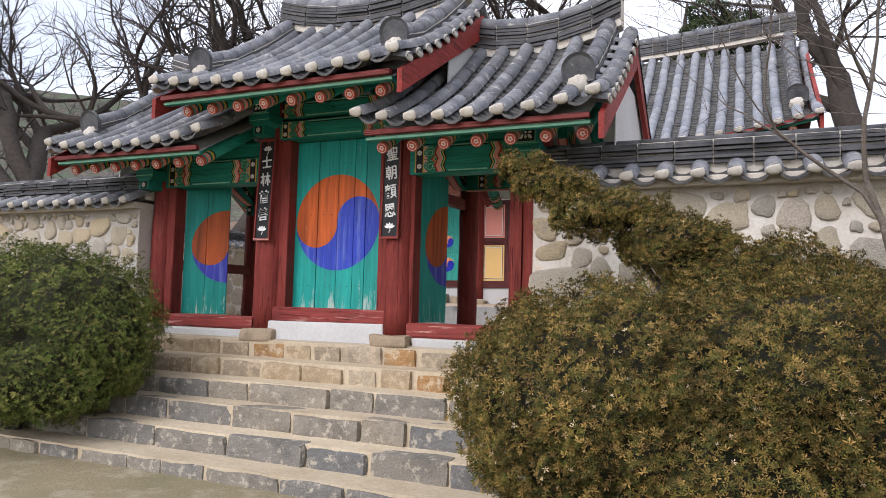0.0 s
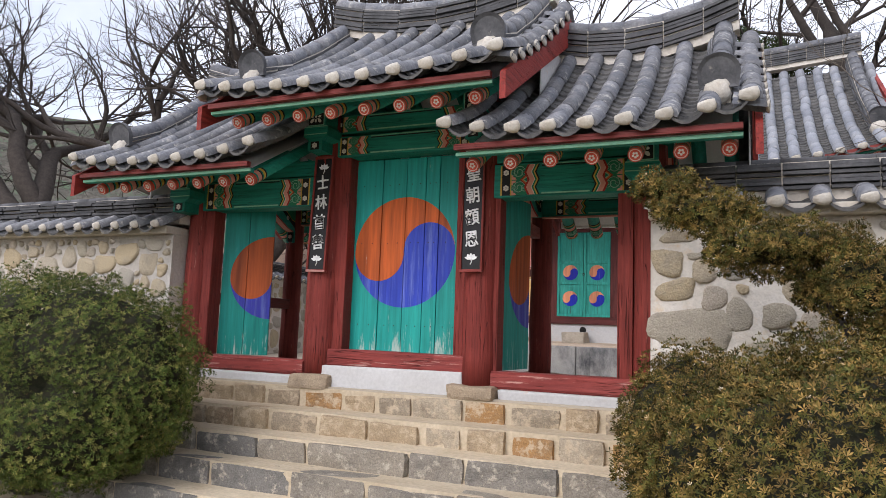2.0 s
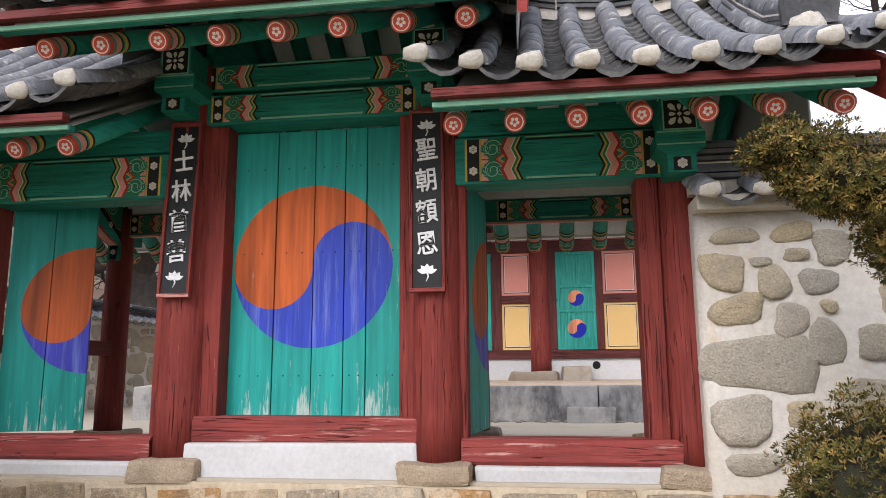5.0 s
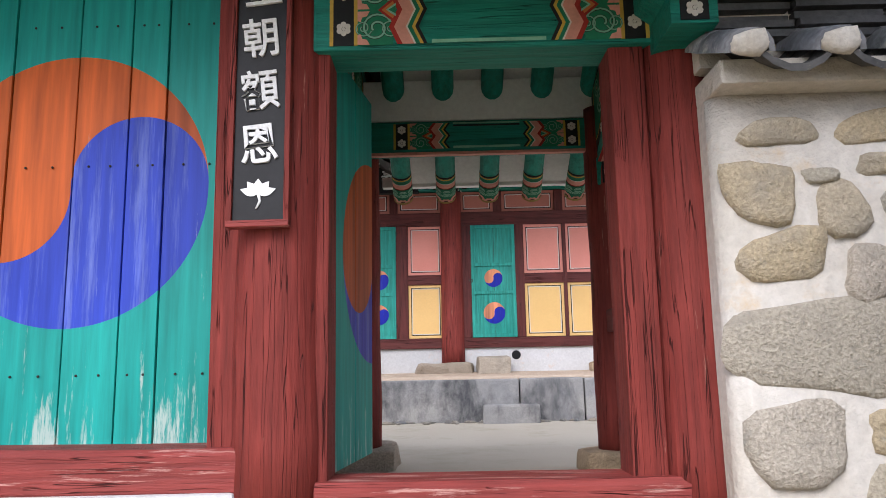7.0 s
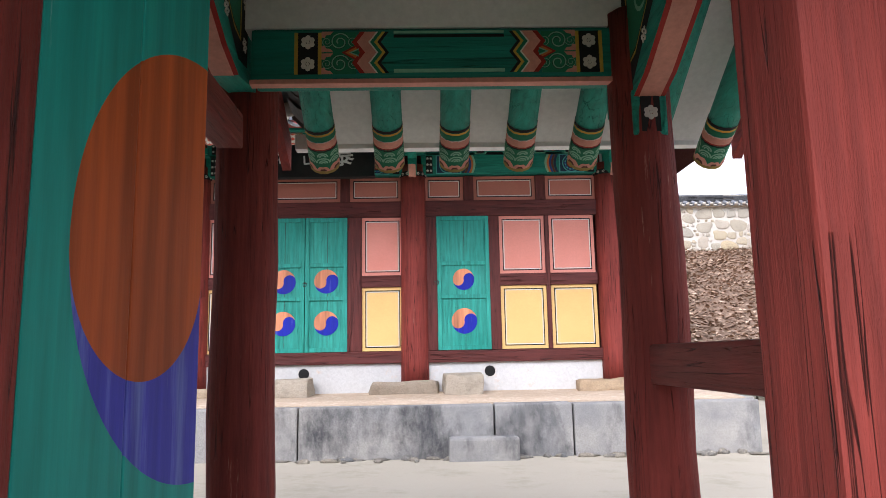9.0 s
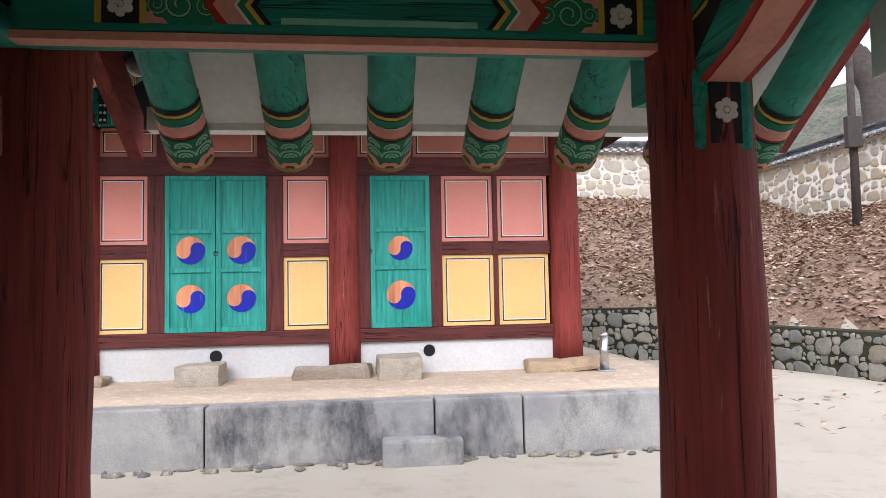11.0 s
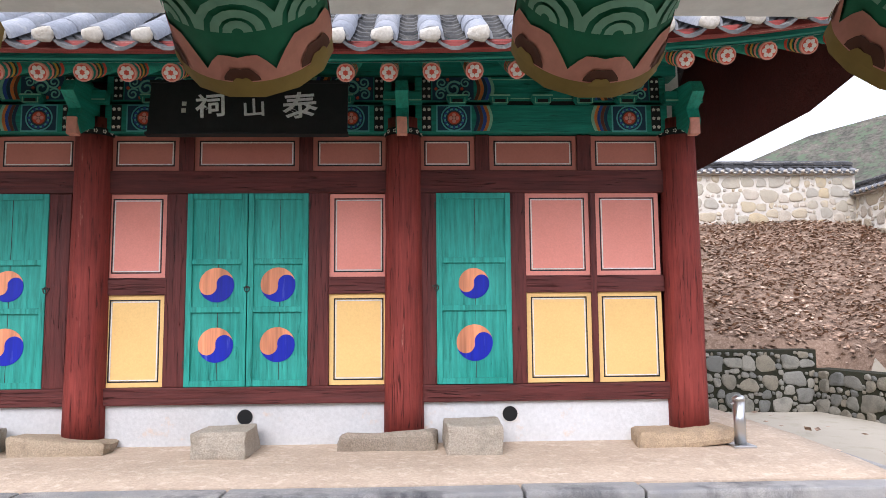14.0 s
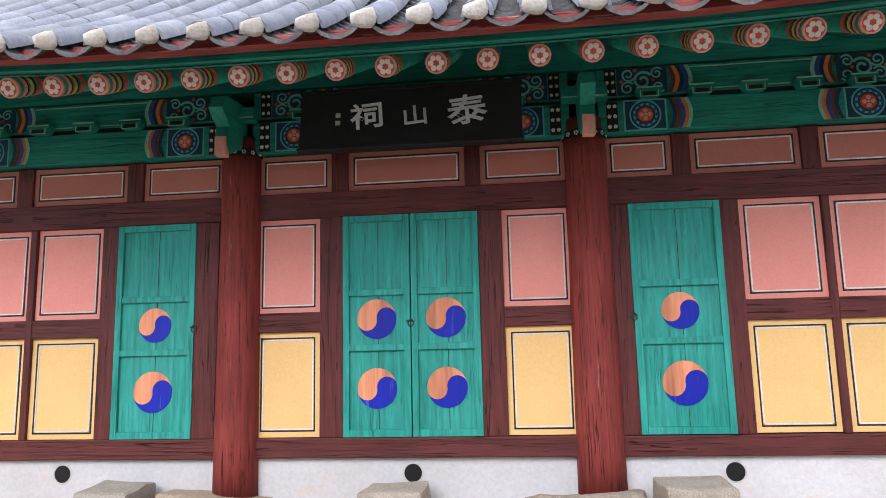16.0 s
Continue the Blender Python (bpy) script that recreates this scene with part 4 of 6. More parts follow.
# ---- gate: rafters and soffit ----
def rafters(xs_, y_tip, z_tip, y_top, z_top, r, painted_tip, category="rafter", group="gate rafters"):
    for x in xs_:
        t = thing("rafter", "round green rafter with a painted flower end" if painted_tip == "front" else "round green rafter with banded lotus end", "rafter", group=group)
        d = Vector((0, y_top - y_tip, z_top - z_tip)).normalized()
        tip, top = Vector((x, y_tip, z_tip)), Vector((x, y_top, z_top))
        part("shaft", tube(B(), [tip, tip + (top - tip) * 0.5, top], [r, r * 1.03, r * 1.03], 14), TEAL_Y, t)
        segs = ((0.02, 0.13, D_GREEN), (0.122, 0.13, D_BLACK), (0.13, 0.136, D_RED), (0.136, 0.172, D_PINK), (0.168, 0.174, D_WHITE), (0.178, 0.2, D_GREEN), (0.204, 0.214, D_YELLOW), (0.216, 0.23, D_BLACK))
        if painted_tip == "front":
            segs = ((0.0, 0.03, D_CORAL), (0.05, 0.1, D_PINK), (0.1, 0.115, D_BLACK), (0.13, 0.16, D_YELLOW), (0.16, 0.18, D_BLACK))
        for a, c, mm in segs:
            part("painted_band", tube(B(), [tip + d * a, tip + d * c], [r + 0.0025] * 2, 14, cap=False), mm, t)
        if painted_tip != "front":
            b = B()
            for k in range(7):
                an = 2 * math.pi * k / 7 + 0.3
                for rr, q0 in ((0.024, 0.062), (0.013, 0.062), (0.004, 0.062), (0.017, 0.096), (0.008, 0.096)):
                    u = Vector((math.cos(an), 0, 0)) + d.cross(Vector((1, 0, 0))) * math.sin(an)
                    pr = None
                    tang = d.cross(u)
                    for i in range(9):
                        q = math.pi * i / 8
                        cur = [b.verts.new(tip + d * (q0 + e * math.sin(q)) + (u * math.cos(e * math.cos(q) / r) + tang * math.sin(e * math.cos(q) / r)) * (r + 0.004)) for e in (rr, rr + 0.0065)]
                        if pr:
                            b.faces.new((pr[0], pr[1], cur[1], cur[0]))
                        pr = cur
            tagged(part("lotus_scroll", b, D_LIGHT, t), kind="stuff")
            side = d.cross(Vector((1, 0, 0)))

            def on(q, an, off):
                return tip + d * q + (Vector((1, 0, 0)) * math.cos(an) + side * math.sin(an)) * (r + off)
            for nm, mm, rad, q0, off in (("lotus_petal", D_PINK, 0.04, 0.016, 0.0032), ("lotus_heart", D_BROWN, 0.019, 0.018, 0.0042), ("lotus_cup", D_OCHRE, 0.012, 0.014, 0.005)):
                b = B()
                for k in range(6):
                    mid = math.pi / 6 + k * math.pi / 3
                    rk = rad * (1.0 if k % 2 else 0.72)
                    fan = [on(q0 + rk * (1 + 0.1 * math.cos(6 * w)) * math.sin(w) * 0.9, mid + rk * math.cos(w) / r, off) for w in [math.pi * i / 12 for i in range(13)]]
                    base = [on(q0, mid + rk * math.cos(w) / r, off) for w in [math.pi * i / 12 for i in range(13)]]
                    pv = None
                    for p_, c_ in zip(fan, base):
                        cur = (b.verts.new(p_), b.verts.new(c_))
                        if pv:
                            b.faces.new((pv[0], cur[0], cur[1], pv[1]))
                        pv = cur
                tagged(part(nm, b, mm, t), kind="stuff")
            part("tip_ring", tube(B(), [tip, tip + d * 0.016], [r + 0.003] * 2, 14, cap=False), D_OCHRE, t)
            part("end_disc", tube(B(), [tip - d * 0.007, tip + d * 0.003], [r * 0.6] * 2, 12), D_OCHRE, t)
        else:
            face = part("end_disc", tube(B(), [tip - d * 0.006, tip + d * 0.003], [r * 0.98] * 2, 14), D_CORAL, t)
            b = B()
            q = d.cross(Vector((1, 0, 0)))
            for k in range(5):
                an = 2 * math.pi * k / 5 + math.pi / 2
                c = tip - d * 0.009 + (Vector((1, 0, 0)) * math.cos(an) + q * math.sin(an)) * r * 0.3
                tube(b, [c, c + d * 0.004], [r * 0.17] * 2, 7)
            part("flower", b, D_WHITE, face)
            b = B()
            ring = []
            for k in range(14):
                an = 2 * math.pi * k / 14
                for rr in (r * 0.74, r * 0.84):
                    ring.append(b.verts.new(tip - d * 0.008 + (Vector((1, 0, 0)) * math.cos(an) + q * math.sin(an)) * rr))
            for k in range(14):
                b.faces.new((ring[2 * k], ring[2 * k + 1], ring[(2 * k + 3) % 28], ring[(2 * k + 2) % 28]))
            part("white_ring", b, D_WHITE, face)


def gate_roof(name, x0, x1, z_f, z_r_eave, z_ridge, y_f=5.45, y_b=8.87, front_n=7, ends=(1, 1), step=0.3):
    """A tiled gable roof over one bay, with rafters, soffit, fascia, bargeboards and ridges."""
    xm = (x0 + x1) / 2
    # rafters front and rear
    xs_f = [xm + (k - (front_n - 1) / 2) * step for k in range(front_n)]
    rafters(xs_f, y_f + 0.22, z_f - 0.13, RIDGE_Y, z_ridge - 0.42, 0.052, "front")
    rafters([xm + 0.02 + (k - (front_n - 1) / 2) * 0.285 for k in range(front_n)], y_b - 0.2, z_r_eave - 0.185, RIDGE_Y, z_ridge - 0.44, 0.062, "rear")
    # soffit boards
    b = B()
    prof = [(y_f + 0.12, z_f - 0.075), (RIDGE_Y, z_ridge - 0.34), (y_b - 0.1, z_r_eave - 0.08)]
    a = [b.verts.new((x0 + 0.12, y, z)) for y, z in prof]
    c = [b.verts.new((x1 - 0.12, y, z)) for y, z in prof]
    a2 = [b.verts.new((x0 + 0.12, y, z + 0.05)) for y, z in prof]
    c2 = [b.verts.new((x1 - 0.12, y, z + 0.05)) for y, z in prof]
    for i in range(2):
        b.faces.new((a[i], c[i], c[i + 1], a[i + 1]))
        b.faces.new((a2[i], c2[i], c2[i + 1], a2[i + 1]))
    for i, j in ((0, 0), (2, 2)):
        b.faces.new((a[i], c[i], c2[i], a2[i]))
    tagged(part("ceiling_" + name, b, SOFFIT), "off-white plaster between the rafters", "ceiling", kind="structure")
    t = thing("gate_roof", "grey tiled gate roof with curved ridge and white lime tile ends", "roof", group="gate roofs")

    def lift(x):
        k = abs(x - xm) / (x1 - xm)
        return 0.09 * k ** 3
    for y0, y1, zz, mm, nm in ((y_f + 0.1, y_f + 0.14, (z_f - 0.09, z_f - 0.055), TEAL_X, "fascia"), (y_f + 0.04, y_f + 0.09, (z_f - 0.05, z_f - 0.008), EAVE_RED, "eave_board"), (y_f + 0.085, y_f + 0.1, (z_f - 0.085, z_f - 0.062), D_LIGHT, "pale_line"),
                               (y_b - 0.12, y_b - 0.06, (z_r_eave - 0.09, z_r_eave - 0.02), SOFFIT, "eave_board")):
        part(nm, box(B(), x0 + 0.05, x1 - 0.05, y0, y1, *zz), mm, t)
    tiled_slope(t, x0, x1, y_f, z_f, RIDGE_Y, z_ridge, 0.265, 0.072, lift)
    tiled_slope(t, x0, x1, y_b, z_r_eave, RIDGE_Y, z_ridge, 0.265, 0.072, lift, single=False)
    rp = [(xm + (x1 - x0 - 0.15) / 2 * u, RIDGE_Y, z_ridge - 0.02 + 0.2 * u * u) for u in (-1, -0.7, -0.35, 0, 0.35, 0.7, 1)]
    ridge(t, rp, 7, 0.22, 0.036, 0.075)
    for sgn, on in zip((-1, 1), ends):
        if not on:
            xo = xm + sgn * ((x1 - x0) / 2 - 0.02)
            b = B()
            vs = [b.verts.new((xo + dx, y, z)) for dx in (0, 0.04 * sgn) for y, z in ((RIDGE_Y + 0.6, z_ridge - 0.6), (y_b - 0.05, z_r_eave - 0.03), (y_b - 0.05, z_r_eave - 0.17), (RIDGE_Y + 0.6, z_ridge - 0.8))]
            for f in ((0, 1, 2, 3), (4, 5, 6, 7), (0, 1, 5, 4), (1, 2, 6, 5), (2, 3, 7, 6), (3, 0, 4, 7)):
                b.faces.new([vs[j] for j in f])
            part("bargeboard", b, BOARD_RED, t, "red painted bargeboard")
            continue
        xe = xm + sgn * ((x1 - x0) / 2 - 0.2)
        pts = [(xe, *slope_point(y_f, z_f, RIDGE_Y, z_ridge, s)) for s in (0.22, 0.45, 0.7, 0.96)]
        pts = [(p[0], p[1], p[2] + 0.05 + (0.06 if i == 0 else 0)) for i, p in enumerate(pts)]
        ridge(t, pts, 3, 0.19, 0.035, 0.075)
        end_tile(t, xe, pts[0][1] - 0.03, pts[0][2] + 0.13, 0, 0.14)
        # side cover tiles laid across the verge
        cm = cover_mesh(0.06, 0.22, TILE, "verge")
        for k in range(9):
            s = 0.06 + 0.1 * k
            y, z = slope_point(y_f, z_f, RIDGE_Y, z_ridge, s)
            part("verge_tile", cm, None, t, at=pose(xm + sgn * ((x1 - x0) / 2 + 0.1), y, z + 0.02, 0, 0, 90 * sgn) @ pose(0, 0, 0, 12))
            part("lime_plug", plug_mesh(0.072), None, t, at=pose(xm + sgn * ((x1 - x0) / 2 + 0.1), y, z + 0.02, 0, 0, 90 * sgn))
        # bargeboard
        b = B()
        xo = xm + sgn * ((x1 - x0) / 2 + 0.02)
        for (y0, z0), (y1, z1), drop in (((y_f + 0.05, z_f - 0.02), (RIDGE_Y, z_ridge - 0.08), 0.26), ((RIDGE_Y, z_ridge - 0.08), (y_b - 0.05, z_r_eave - 0.03), 0.11)):
            vs = [b.verts.new((xo + dx, y, z)) for dx in (0, 0.045 * sgn) for y, z in ((y0, z0), (y1, z1), (y1, z1 - drop), (y0, z0 - 0.2))]
            for f in ((0, 1, 2, 3), (4, 5, 6, 7), (0, 1, 5, 4), (1, 2, 6, 5), (2, 3, 7, 6), (3, 0, 4, 7)):
                b.faces.new([vs[j] for j in f])
        part("bargeboard", b, BOARD_RED, t, "red painted bargeboard")
        b = box(B(), xo - 0.03 * sgn - 0.005, xo - 0.03 * sgn + 0.005, 6.4, 8.3, z_f - 0.1, z_ridge - 0.5)
        part("gable_infill", b, PLASTER, t)
    return t


random.seed(11)
gate_roof("gate_centre", -5.22, -2.6, 3.37, 3.36, 4.62, y_f=5.23, front_n=8, step=0.31)
gate_roof("gate_side_a", -3.05, -0.98, 2.92, 2.86, 4.1, front_n=7, ends=(0, 1))
gate_roof("gate_side_b", -6.95, -4.85, 2.92, 2.86, 4.1, front_n=7, ends=(1, 0))
# infill between the centre beams and the roofs at the sides
for x in (PX[1], PX[2]):
    tagged(part("wall_gable", box(B(), x - 0.03, x + 0.03, YF + 0.12, YR - 0.1, 2.99, 4.2), TEAL_Y), "green boarded side wall under the raised middle roof", "wall", kind="structure")


# ---- hall ----
HP = (-7.6, -5.13, -2.56, -0.21)
HY = 13.96
PLAT = 1.42


def hall_wall():
    def member(name, x0, x1, z0, z1, mat_, label, y0=HY - 0.09, y1=HY + 0.06):
        return tagged(part(name, box(B(), x0, x1, y0, y1, z0, z1, 0.003, 0.008), mat_), label, "timber", "hall wall timbers", kind="structure")
    for a, c in zip(HP, HP[1:]):
        x0, x1 = a + 0.12, c - 0.12
        member("rail_bottom", x0, x1, 1.745, 1.885, MAROON, "dark maroon bottom rail of the hall wall")
        member("rail_top", x0, x1, 3.475, 3.665, MAROON, "dark maroon top rail of the hall wall")
        b = box(B(), x0, x1, HY - 0.05, HY + 0.08, PLAT - 0.1, 1.745)
        hx = {-7.6: -6.47, -5.13: -3.85, -2.56: -1.69}[a]
        tagged(part("wall_plinth", b, PLASTER), "white plastered wall base of the hall", "wall", kind="structure")
        t = thing("vent_hole", "round black ventilation hole in the white wall base", "vent", pose(hx, HY - 0.05, 1.64))
        ring = B()
        for k in range(20):
            an0, an1 = 2 * math.pi * k / 20, 2 * math.pi * (k + 1) / 20
            vs = [ring.verts.new((r * math.cos(an), y, r * math.sin(an))) for an in (an0, an1) for r, y in ((0.07, -0.004), (0.055, 0.03))]
            ring.faces.new((vs[0], vs[1], vs[3], vs[2]))
        part("rim", ring, SAND_MORTAR, t)
        part("hole", disc(B(), 0, 0, 0.062, -0.003, 0.03, 20), flat("hole_dark", (0.008, 0.008, 0.008)), t)


def framed_panel(x0, x1, z0, z1, mat_, label, group):
    """A plastered panel with a black and white border line."""
    t = thing("wall_panel", label, "panel", pose((x0 + x1) / 2, HY - 0.055, z0), group=group)
    w, h = (x1 - x0) / 2, z1 - z0
    part("panel", box(B(), -w, w, 0, 0.06, 0, h, 0.002), mat_, t)
    for d, th, mm, y in ((0.038, 0.01, BLACK_LINE, -0.003), (0.051, 0.009, WHITE_LINE, -0.0035)):
        b = B()
        for bx in ((-w + d, w - d, d, d + th), (-w + d, w - d, h - d - th, h - d)):
            box(b, bx[0], bx[1], y, 0.002, bx[2], bx[3])
        for sg in (-1, 1):
            xx = sg * (w - d - th / 2)
            box(b, xx - th / 2, xx + th / 2, y, 0.002, d, h - d)
        part("border_line", b, mm, t)


TG_H = taegeuk("hall_door_disc", (0.03, 0.26, 0.2), (0.03, 0.26, 0.2), 0, 0, 0.128, radians(8), (0.78, 0.3, 0.15), (0.005, 0.014, 0.33), 0.72, 0.0, 0.62)


def hall_door(x0, x1, leaves, latch_side):
    t = thing("hall_door", "closed green panelled hall door with comma discs", "door", pose((x0 + x1) / 2, HY - 0.07, 1.888), group="hall doors")
    w = (x1 - x0) / leaves
    H_ = 1.585
    for k in range(leaves):
        a = -(x1 - x0) / 2 + w * k
        lf = part("leaf_panel", box(B(), a + 0.004, a + w - 0.004, 0.0, 0.04, 0.0, H_, 0, 0.003), TEAL_DOOR, t)
        for zz, hh in ((0.0, 0.05), (0.6, 0.045), (0.995, 0.045), (H_ - 0.05, 0.05)):
            part("door_rail", box(B(), a + 0.05, a + w - 0.05, -0.02, 0.001, zz, zz + hh, 0, 0.004), TEAL_DOOR, lf)
        for xa in (a + 0.004, a + w - 0.05):
            part("stile", box(B(), xa, xa + 0.046, -0.022, 0.001, 0, H_, 0, 0.004), TEAL_DOOR, lf)
        part("board_seam", box(B(), a + w / 2 + 0.01, a + w / 2 + 0.014, -0.002, 0.001, 0.05, H_ - 0.05), IRON, lf)
        for zz in (0.335, 0.825):
            part("painted_disc", disc(B(), 0, 0, 0.127, -0.0, 0.003, 36), TG_H, lf, "orange and blue comma disc", at=pose(a + w / 2, -0.0045 - 0.001 * k, zz) @ Matrix.Diagonal((*([1.12] * 3 if leaves == 2 else [1.18] * 3 if zz < 0.5 else [1.0] * 3), 1)))
        for zz in (0.15, 1.45):
            xa = a if (k == 0) else a + w
            part("hinge", box(B(), xa - 0.012, xa + 0.012, -0.02, 0.0, zz, zz + 0.06, 0, 0.003), IRON, lf)
    lx = 0 if leaves == 2 else latch_side * (x1 - x0) / 2
    b = B()
    pts = [(lx + 0.02 * math.cos(an), -0.025, 0.79 + 0.025 * math.sin(an)) for an in [2 * math.pi * i / 12 for i in range(13)]]
    tube(b, pts, [0.0045] * 13, 6, cap=False)
    part("ring_latch", b, IRON, t)
    part("staple", box(B(), lx - 0.035, lx + 0.03, -0.022, 0.0, 0.795, 0.812, 0, 0.002), IRON, t)


hall_wall()
CXH = -3.88
center_spans = [(-5.0, -4.515), (-3.175, -2.69)]
for x0, x1 in center_spans:
    framed_panel(x0, x1, 2.775, 3.472, PINK, "pink plaster panel with black and white border lines", "pink panels")
    framed_panel(x0, x1, 1.89, 2.635, YELLOW, "yellow plaster panel with black and white border lines", "yellow panels")
right_spans = [(-1.538, -0.992), (-0.94, -0.395)]
left_spans = [(2 * CXH - b_, 2 * CXH - a_) for a_, b_ in right_spans]
for x0, x1 in right_spans + left_spans:
    framed_panel(x0, x1, 2.775, 3.472, PINK, "pink plaster panel with black and white border lines", "pink panels")
    framed_panel(x0, x1, 1.89, 2.635, YELLOW, "yellow plaster panel with black and white border lines", "yellow panels")
hall_door(-4.345, -3.343, 2, 0)
hall_door(-2.29, -1.66, 1, -1)
hall_door(-6.095, -5.465, 1, 1)
for x0, x1 in ((-4.515, -4.34), (-3.345, -3.175), (-2.43, -2.285), (-1.665, -1.538), (-0.992, -0.94), (-6.09, -6.222), (-5.47, -5.29), (-6.82, -6.768)):
    a, c = min(x0, x1), max(x0, x1)
    tagged(part("wall_mullion", box(B(), a, c, HY - 0.085, HY + 0.06, 1.885, 3.475, 0.002, 0.008), MAROON_Z), "dark maroon wall post between panels", "timber", "hall wall timbers", kind="structure")
for x0, x1 in center_spans + right_spans + left_spans:
    tagged(part("rail_middle", box(B(), x0 - 0.02, x1 + 0.02, HY - 0.08, HY + 0.06, 2.635, 2.775, 0.003, 0.008), MAROON), "dark maroon middle rail between pink and yellow panels", "timber", "hall wall timbers", kind="structure")
# upper row of dull red panels
for a, c in zip(HP, HP[1:]):
    x0, x1 = a + 0.14, c - 0.14
    w = x1 - x0
    cuts = [0.0, 0.225, 0.285, 0.645, 0.705, 1.0] if a != HP[1] else [0.0, 0.245, 0.30, 0.68, 0.73, 1.0]
    for i in (0, 2, 4):
        framed_panel(x0 + w * cuts[i], x0 + w * cuts[i + 1], 3.67, 3.965, BRICKPINK, "dull red upper wall panel with border lines", "upper panels")
    for i in (1, 3):
        tagged(part("upper_mullion", box(B(), x0 + w * cuts[i], x0 + w * cuts[i + 1], HY - 0.08, HY + 0.06, 3.66, 3.97, 0, 0.006), MAROON_Z), "short maroon post between upper panels", "timber", "hall wall timbers", kind="structure")

for x in HP:
    t = thing("hall_pillar", "red-painted round timber hall pillar with flower band", "pillar", pose(x, HY - 0.05, 1.46), group="hall pillars")
    b = B()
    n = 8
    tube(b, [(0.008 * noise.noise(Vector((x, k, 2))), 0, (4.1 - 1.46) * k / n) for k in range(n + 1)], [0.165 - 0.002 * k for k in range(n + 1)], 20, jit=0.006)
    part("shaft", b, RED, t)
    part("flower_band", tube(B(), [(0, 0, 2.49), (0, 0, 2.55)], [0.158] * 2, 20, cap=False), D_BLACK, t)
    b = B()
    for k in range(9):
        an = -math.pi / 2 + (k - 4) * 0.42
        for q in range(5):
            w = 2 * math.pi * q / 5
            u = 0.012 * math.cos(w)
            p = Vector((0.161 * math.cos(an + u / 0.16), 0.161 * math.sin(an + u / 0.16), 2.52 + 0.012 * math.sin(w)))
            blob(b, p, (0.006, 0.006, 0.006), 5, 4, 0)
    part("white_flowers", b, D_WHITE, t)
    b = B()
    box(b, x - 0.5, x + 0.26, HY - 0.36, HY + 0.05, 1.36, 1.515, 0.05, 0.05)
    bmesh.ops.subdivide_edges(b, edges=b.edges[:], cuts=2, use_grid_fill=True)
    for v_ in b.verts:
        k = noise.noise_vector(v_.co * 4.5)
        v_.co += Vector((k.x * 0.05, k.y * 0.03, k.z * 0.03))
    tagged(part("pillar_stone", b, STONE_BASE), "flat natural stone under a hall pillar", "stone", "hall pillar stones")
for x, w, h in ((-3.93, 0.22, 0.115), (-2.02, 0.22, 0.13), (-5.9, 0.2, 0.12)):
    b = box(B(), x - w, x + w, HY - 0.52, HY - 0.12, PLAT - 0.05, PLAT + h * 1.5, 0.015, 0.03)
    bmesh.ops.subdivide_edges(b, edges=b.edges[:], cuts=2, use_grid_fill=True)
    for v_ in b.verts:
        k = noise.noise_vector(v_.co * 7)
        v_.co += Vector((k.x, k.y, k.z)) * 0.022
    tagged(part("step_stone", b, stone_mat("door_stone", [(0.4, 0.37, 0.3), (0.37, 0.35, 0.29), (0.46, 0.4, 0.32)], (0.24, 0.22, 0.17))), "squared grey stone step before a hall door", "stone", "hall door stones")

# platform
plat = thing("hall_platform", "granite-edged hall platform with pale earth top and dark stains", "platform", kind="structure")
bm = B()
n_ = 40
sec = []
for k in range(n_ + 1):
    x = -8.75 + 9.5 * k / n_
    e = 0.02 * noise.noise(Vector((x * 1.3, 0, 4)))
    sec.append([bm.verts.new(p) for p in ((x, 12.71 + e, 1.362 + e * 0.3), (x, 13.16, 1.39), (x, 14.06, PLAT), (x, 17.96, PLAT), (x, 17.96, 0.5), (x, 12.71, 0.5))])
for p, q in zip(sec, sec[1:]):
    for k in range(6):
        f = bm.faces.new((p[k], p[(k + 1) % 6], q[(k + 1) % 6], q[k]))
        f.smooth = k < 3
bm.faces.new(sec[0])
bm.faces.new(sec[-1][::-1])
part("earth_top", bm, plain("pale_pink_earth", (0.62, 0.49, 0.37), (0.53, 0.41, 0.305), 4.5, 0.95, 0.6, 0.2, 40, 0.015, "World", (0.66, 0.55, 0.43), (0.52, 0.7)), plat)
joints = [-8.75, -7.2, -5.9, -4.95, -3.66, -1.78, -1.02, 0.8]
for a, c in zip(joints, joints[1:]):
    b = box(B(), a + 0.006, c - 0.006, 12.51, 12.82, 0.62, 1.355, 0.004, 0.02)
    part("kerb_block", b, GRANITE, plat, at=pose(0, random.uniform(-0.012, 0.012), random.uniform(-0.008, 0.008)))
for a, c in ((12.82, 14.26), (14.26, 15.76), (15.76, 17.86)):
    part("kerb_block", box(B(), 0.6, 0.9, a, c - 0.01, 0.62, 1.36, 0.006, 0.025), GRANITE, plat)
    part("kerb_block", box(B(), -8.85, -8.55, a, c - 0.01, 0.62, 1.36, 0.006, 0.025), GRANITE, plat)
for x, w in ((-1.9, 0.33), (-5.62, 0.42)):
    b = box(B(), x - w, x + w, 12.26, 12.50, 0.78, 1.07, 0.015, 0.03)
    box(b, x - w * 0.8, x + w * 0.8, 12.26, 12.49, 0.7, 0.8, 0.01)
    tagged(part("mounting_step", b, GRANITE), "dark stained granite step block before the platform", "step", "platform steps")
random.seed(21)
b = B()
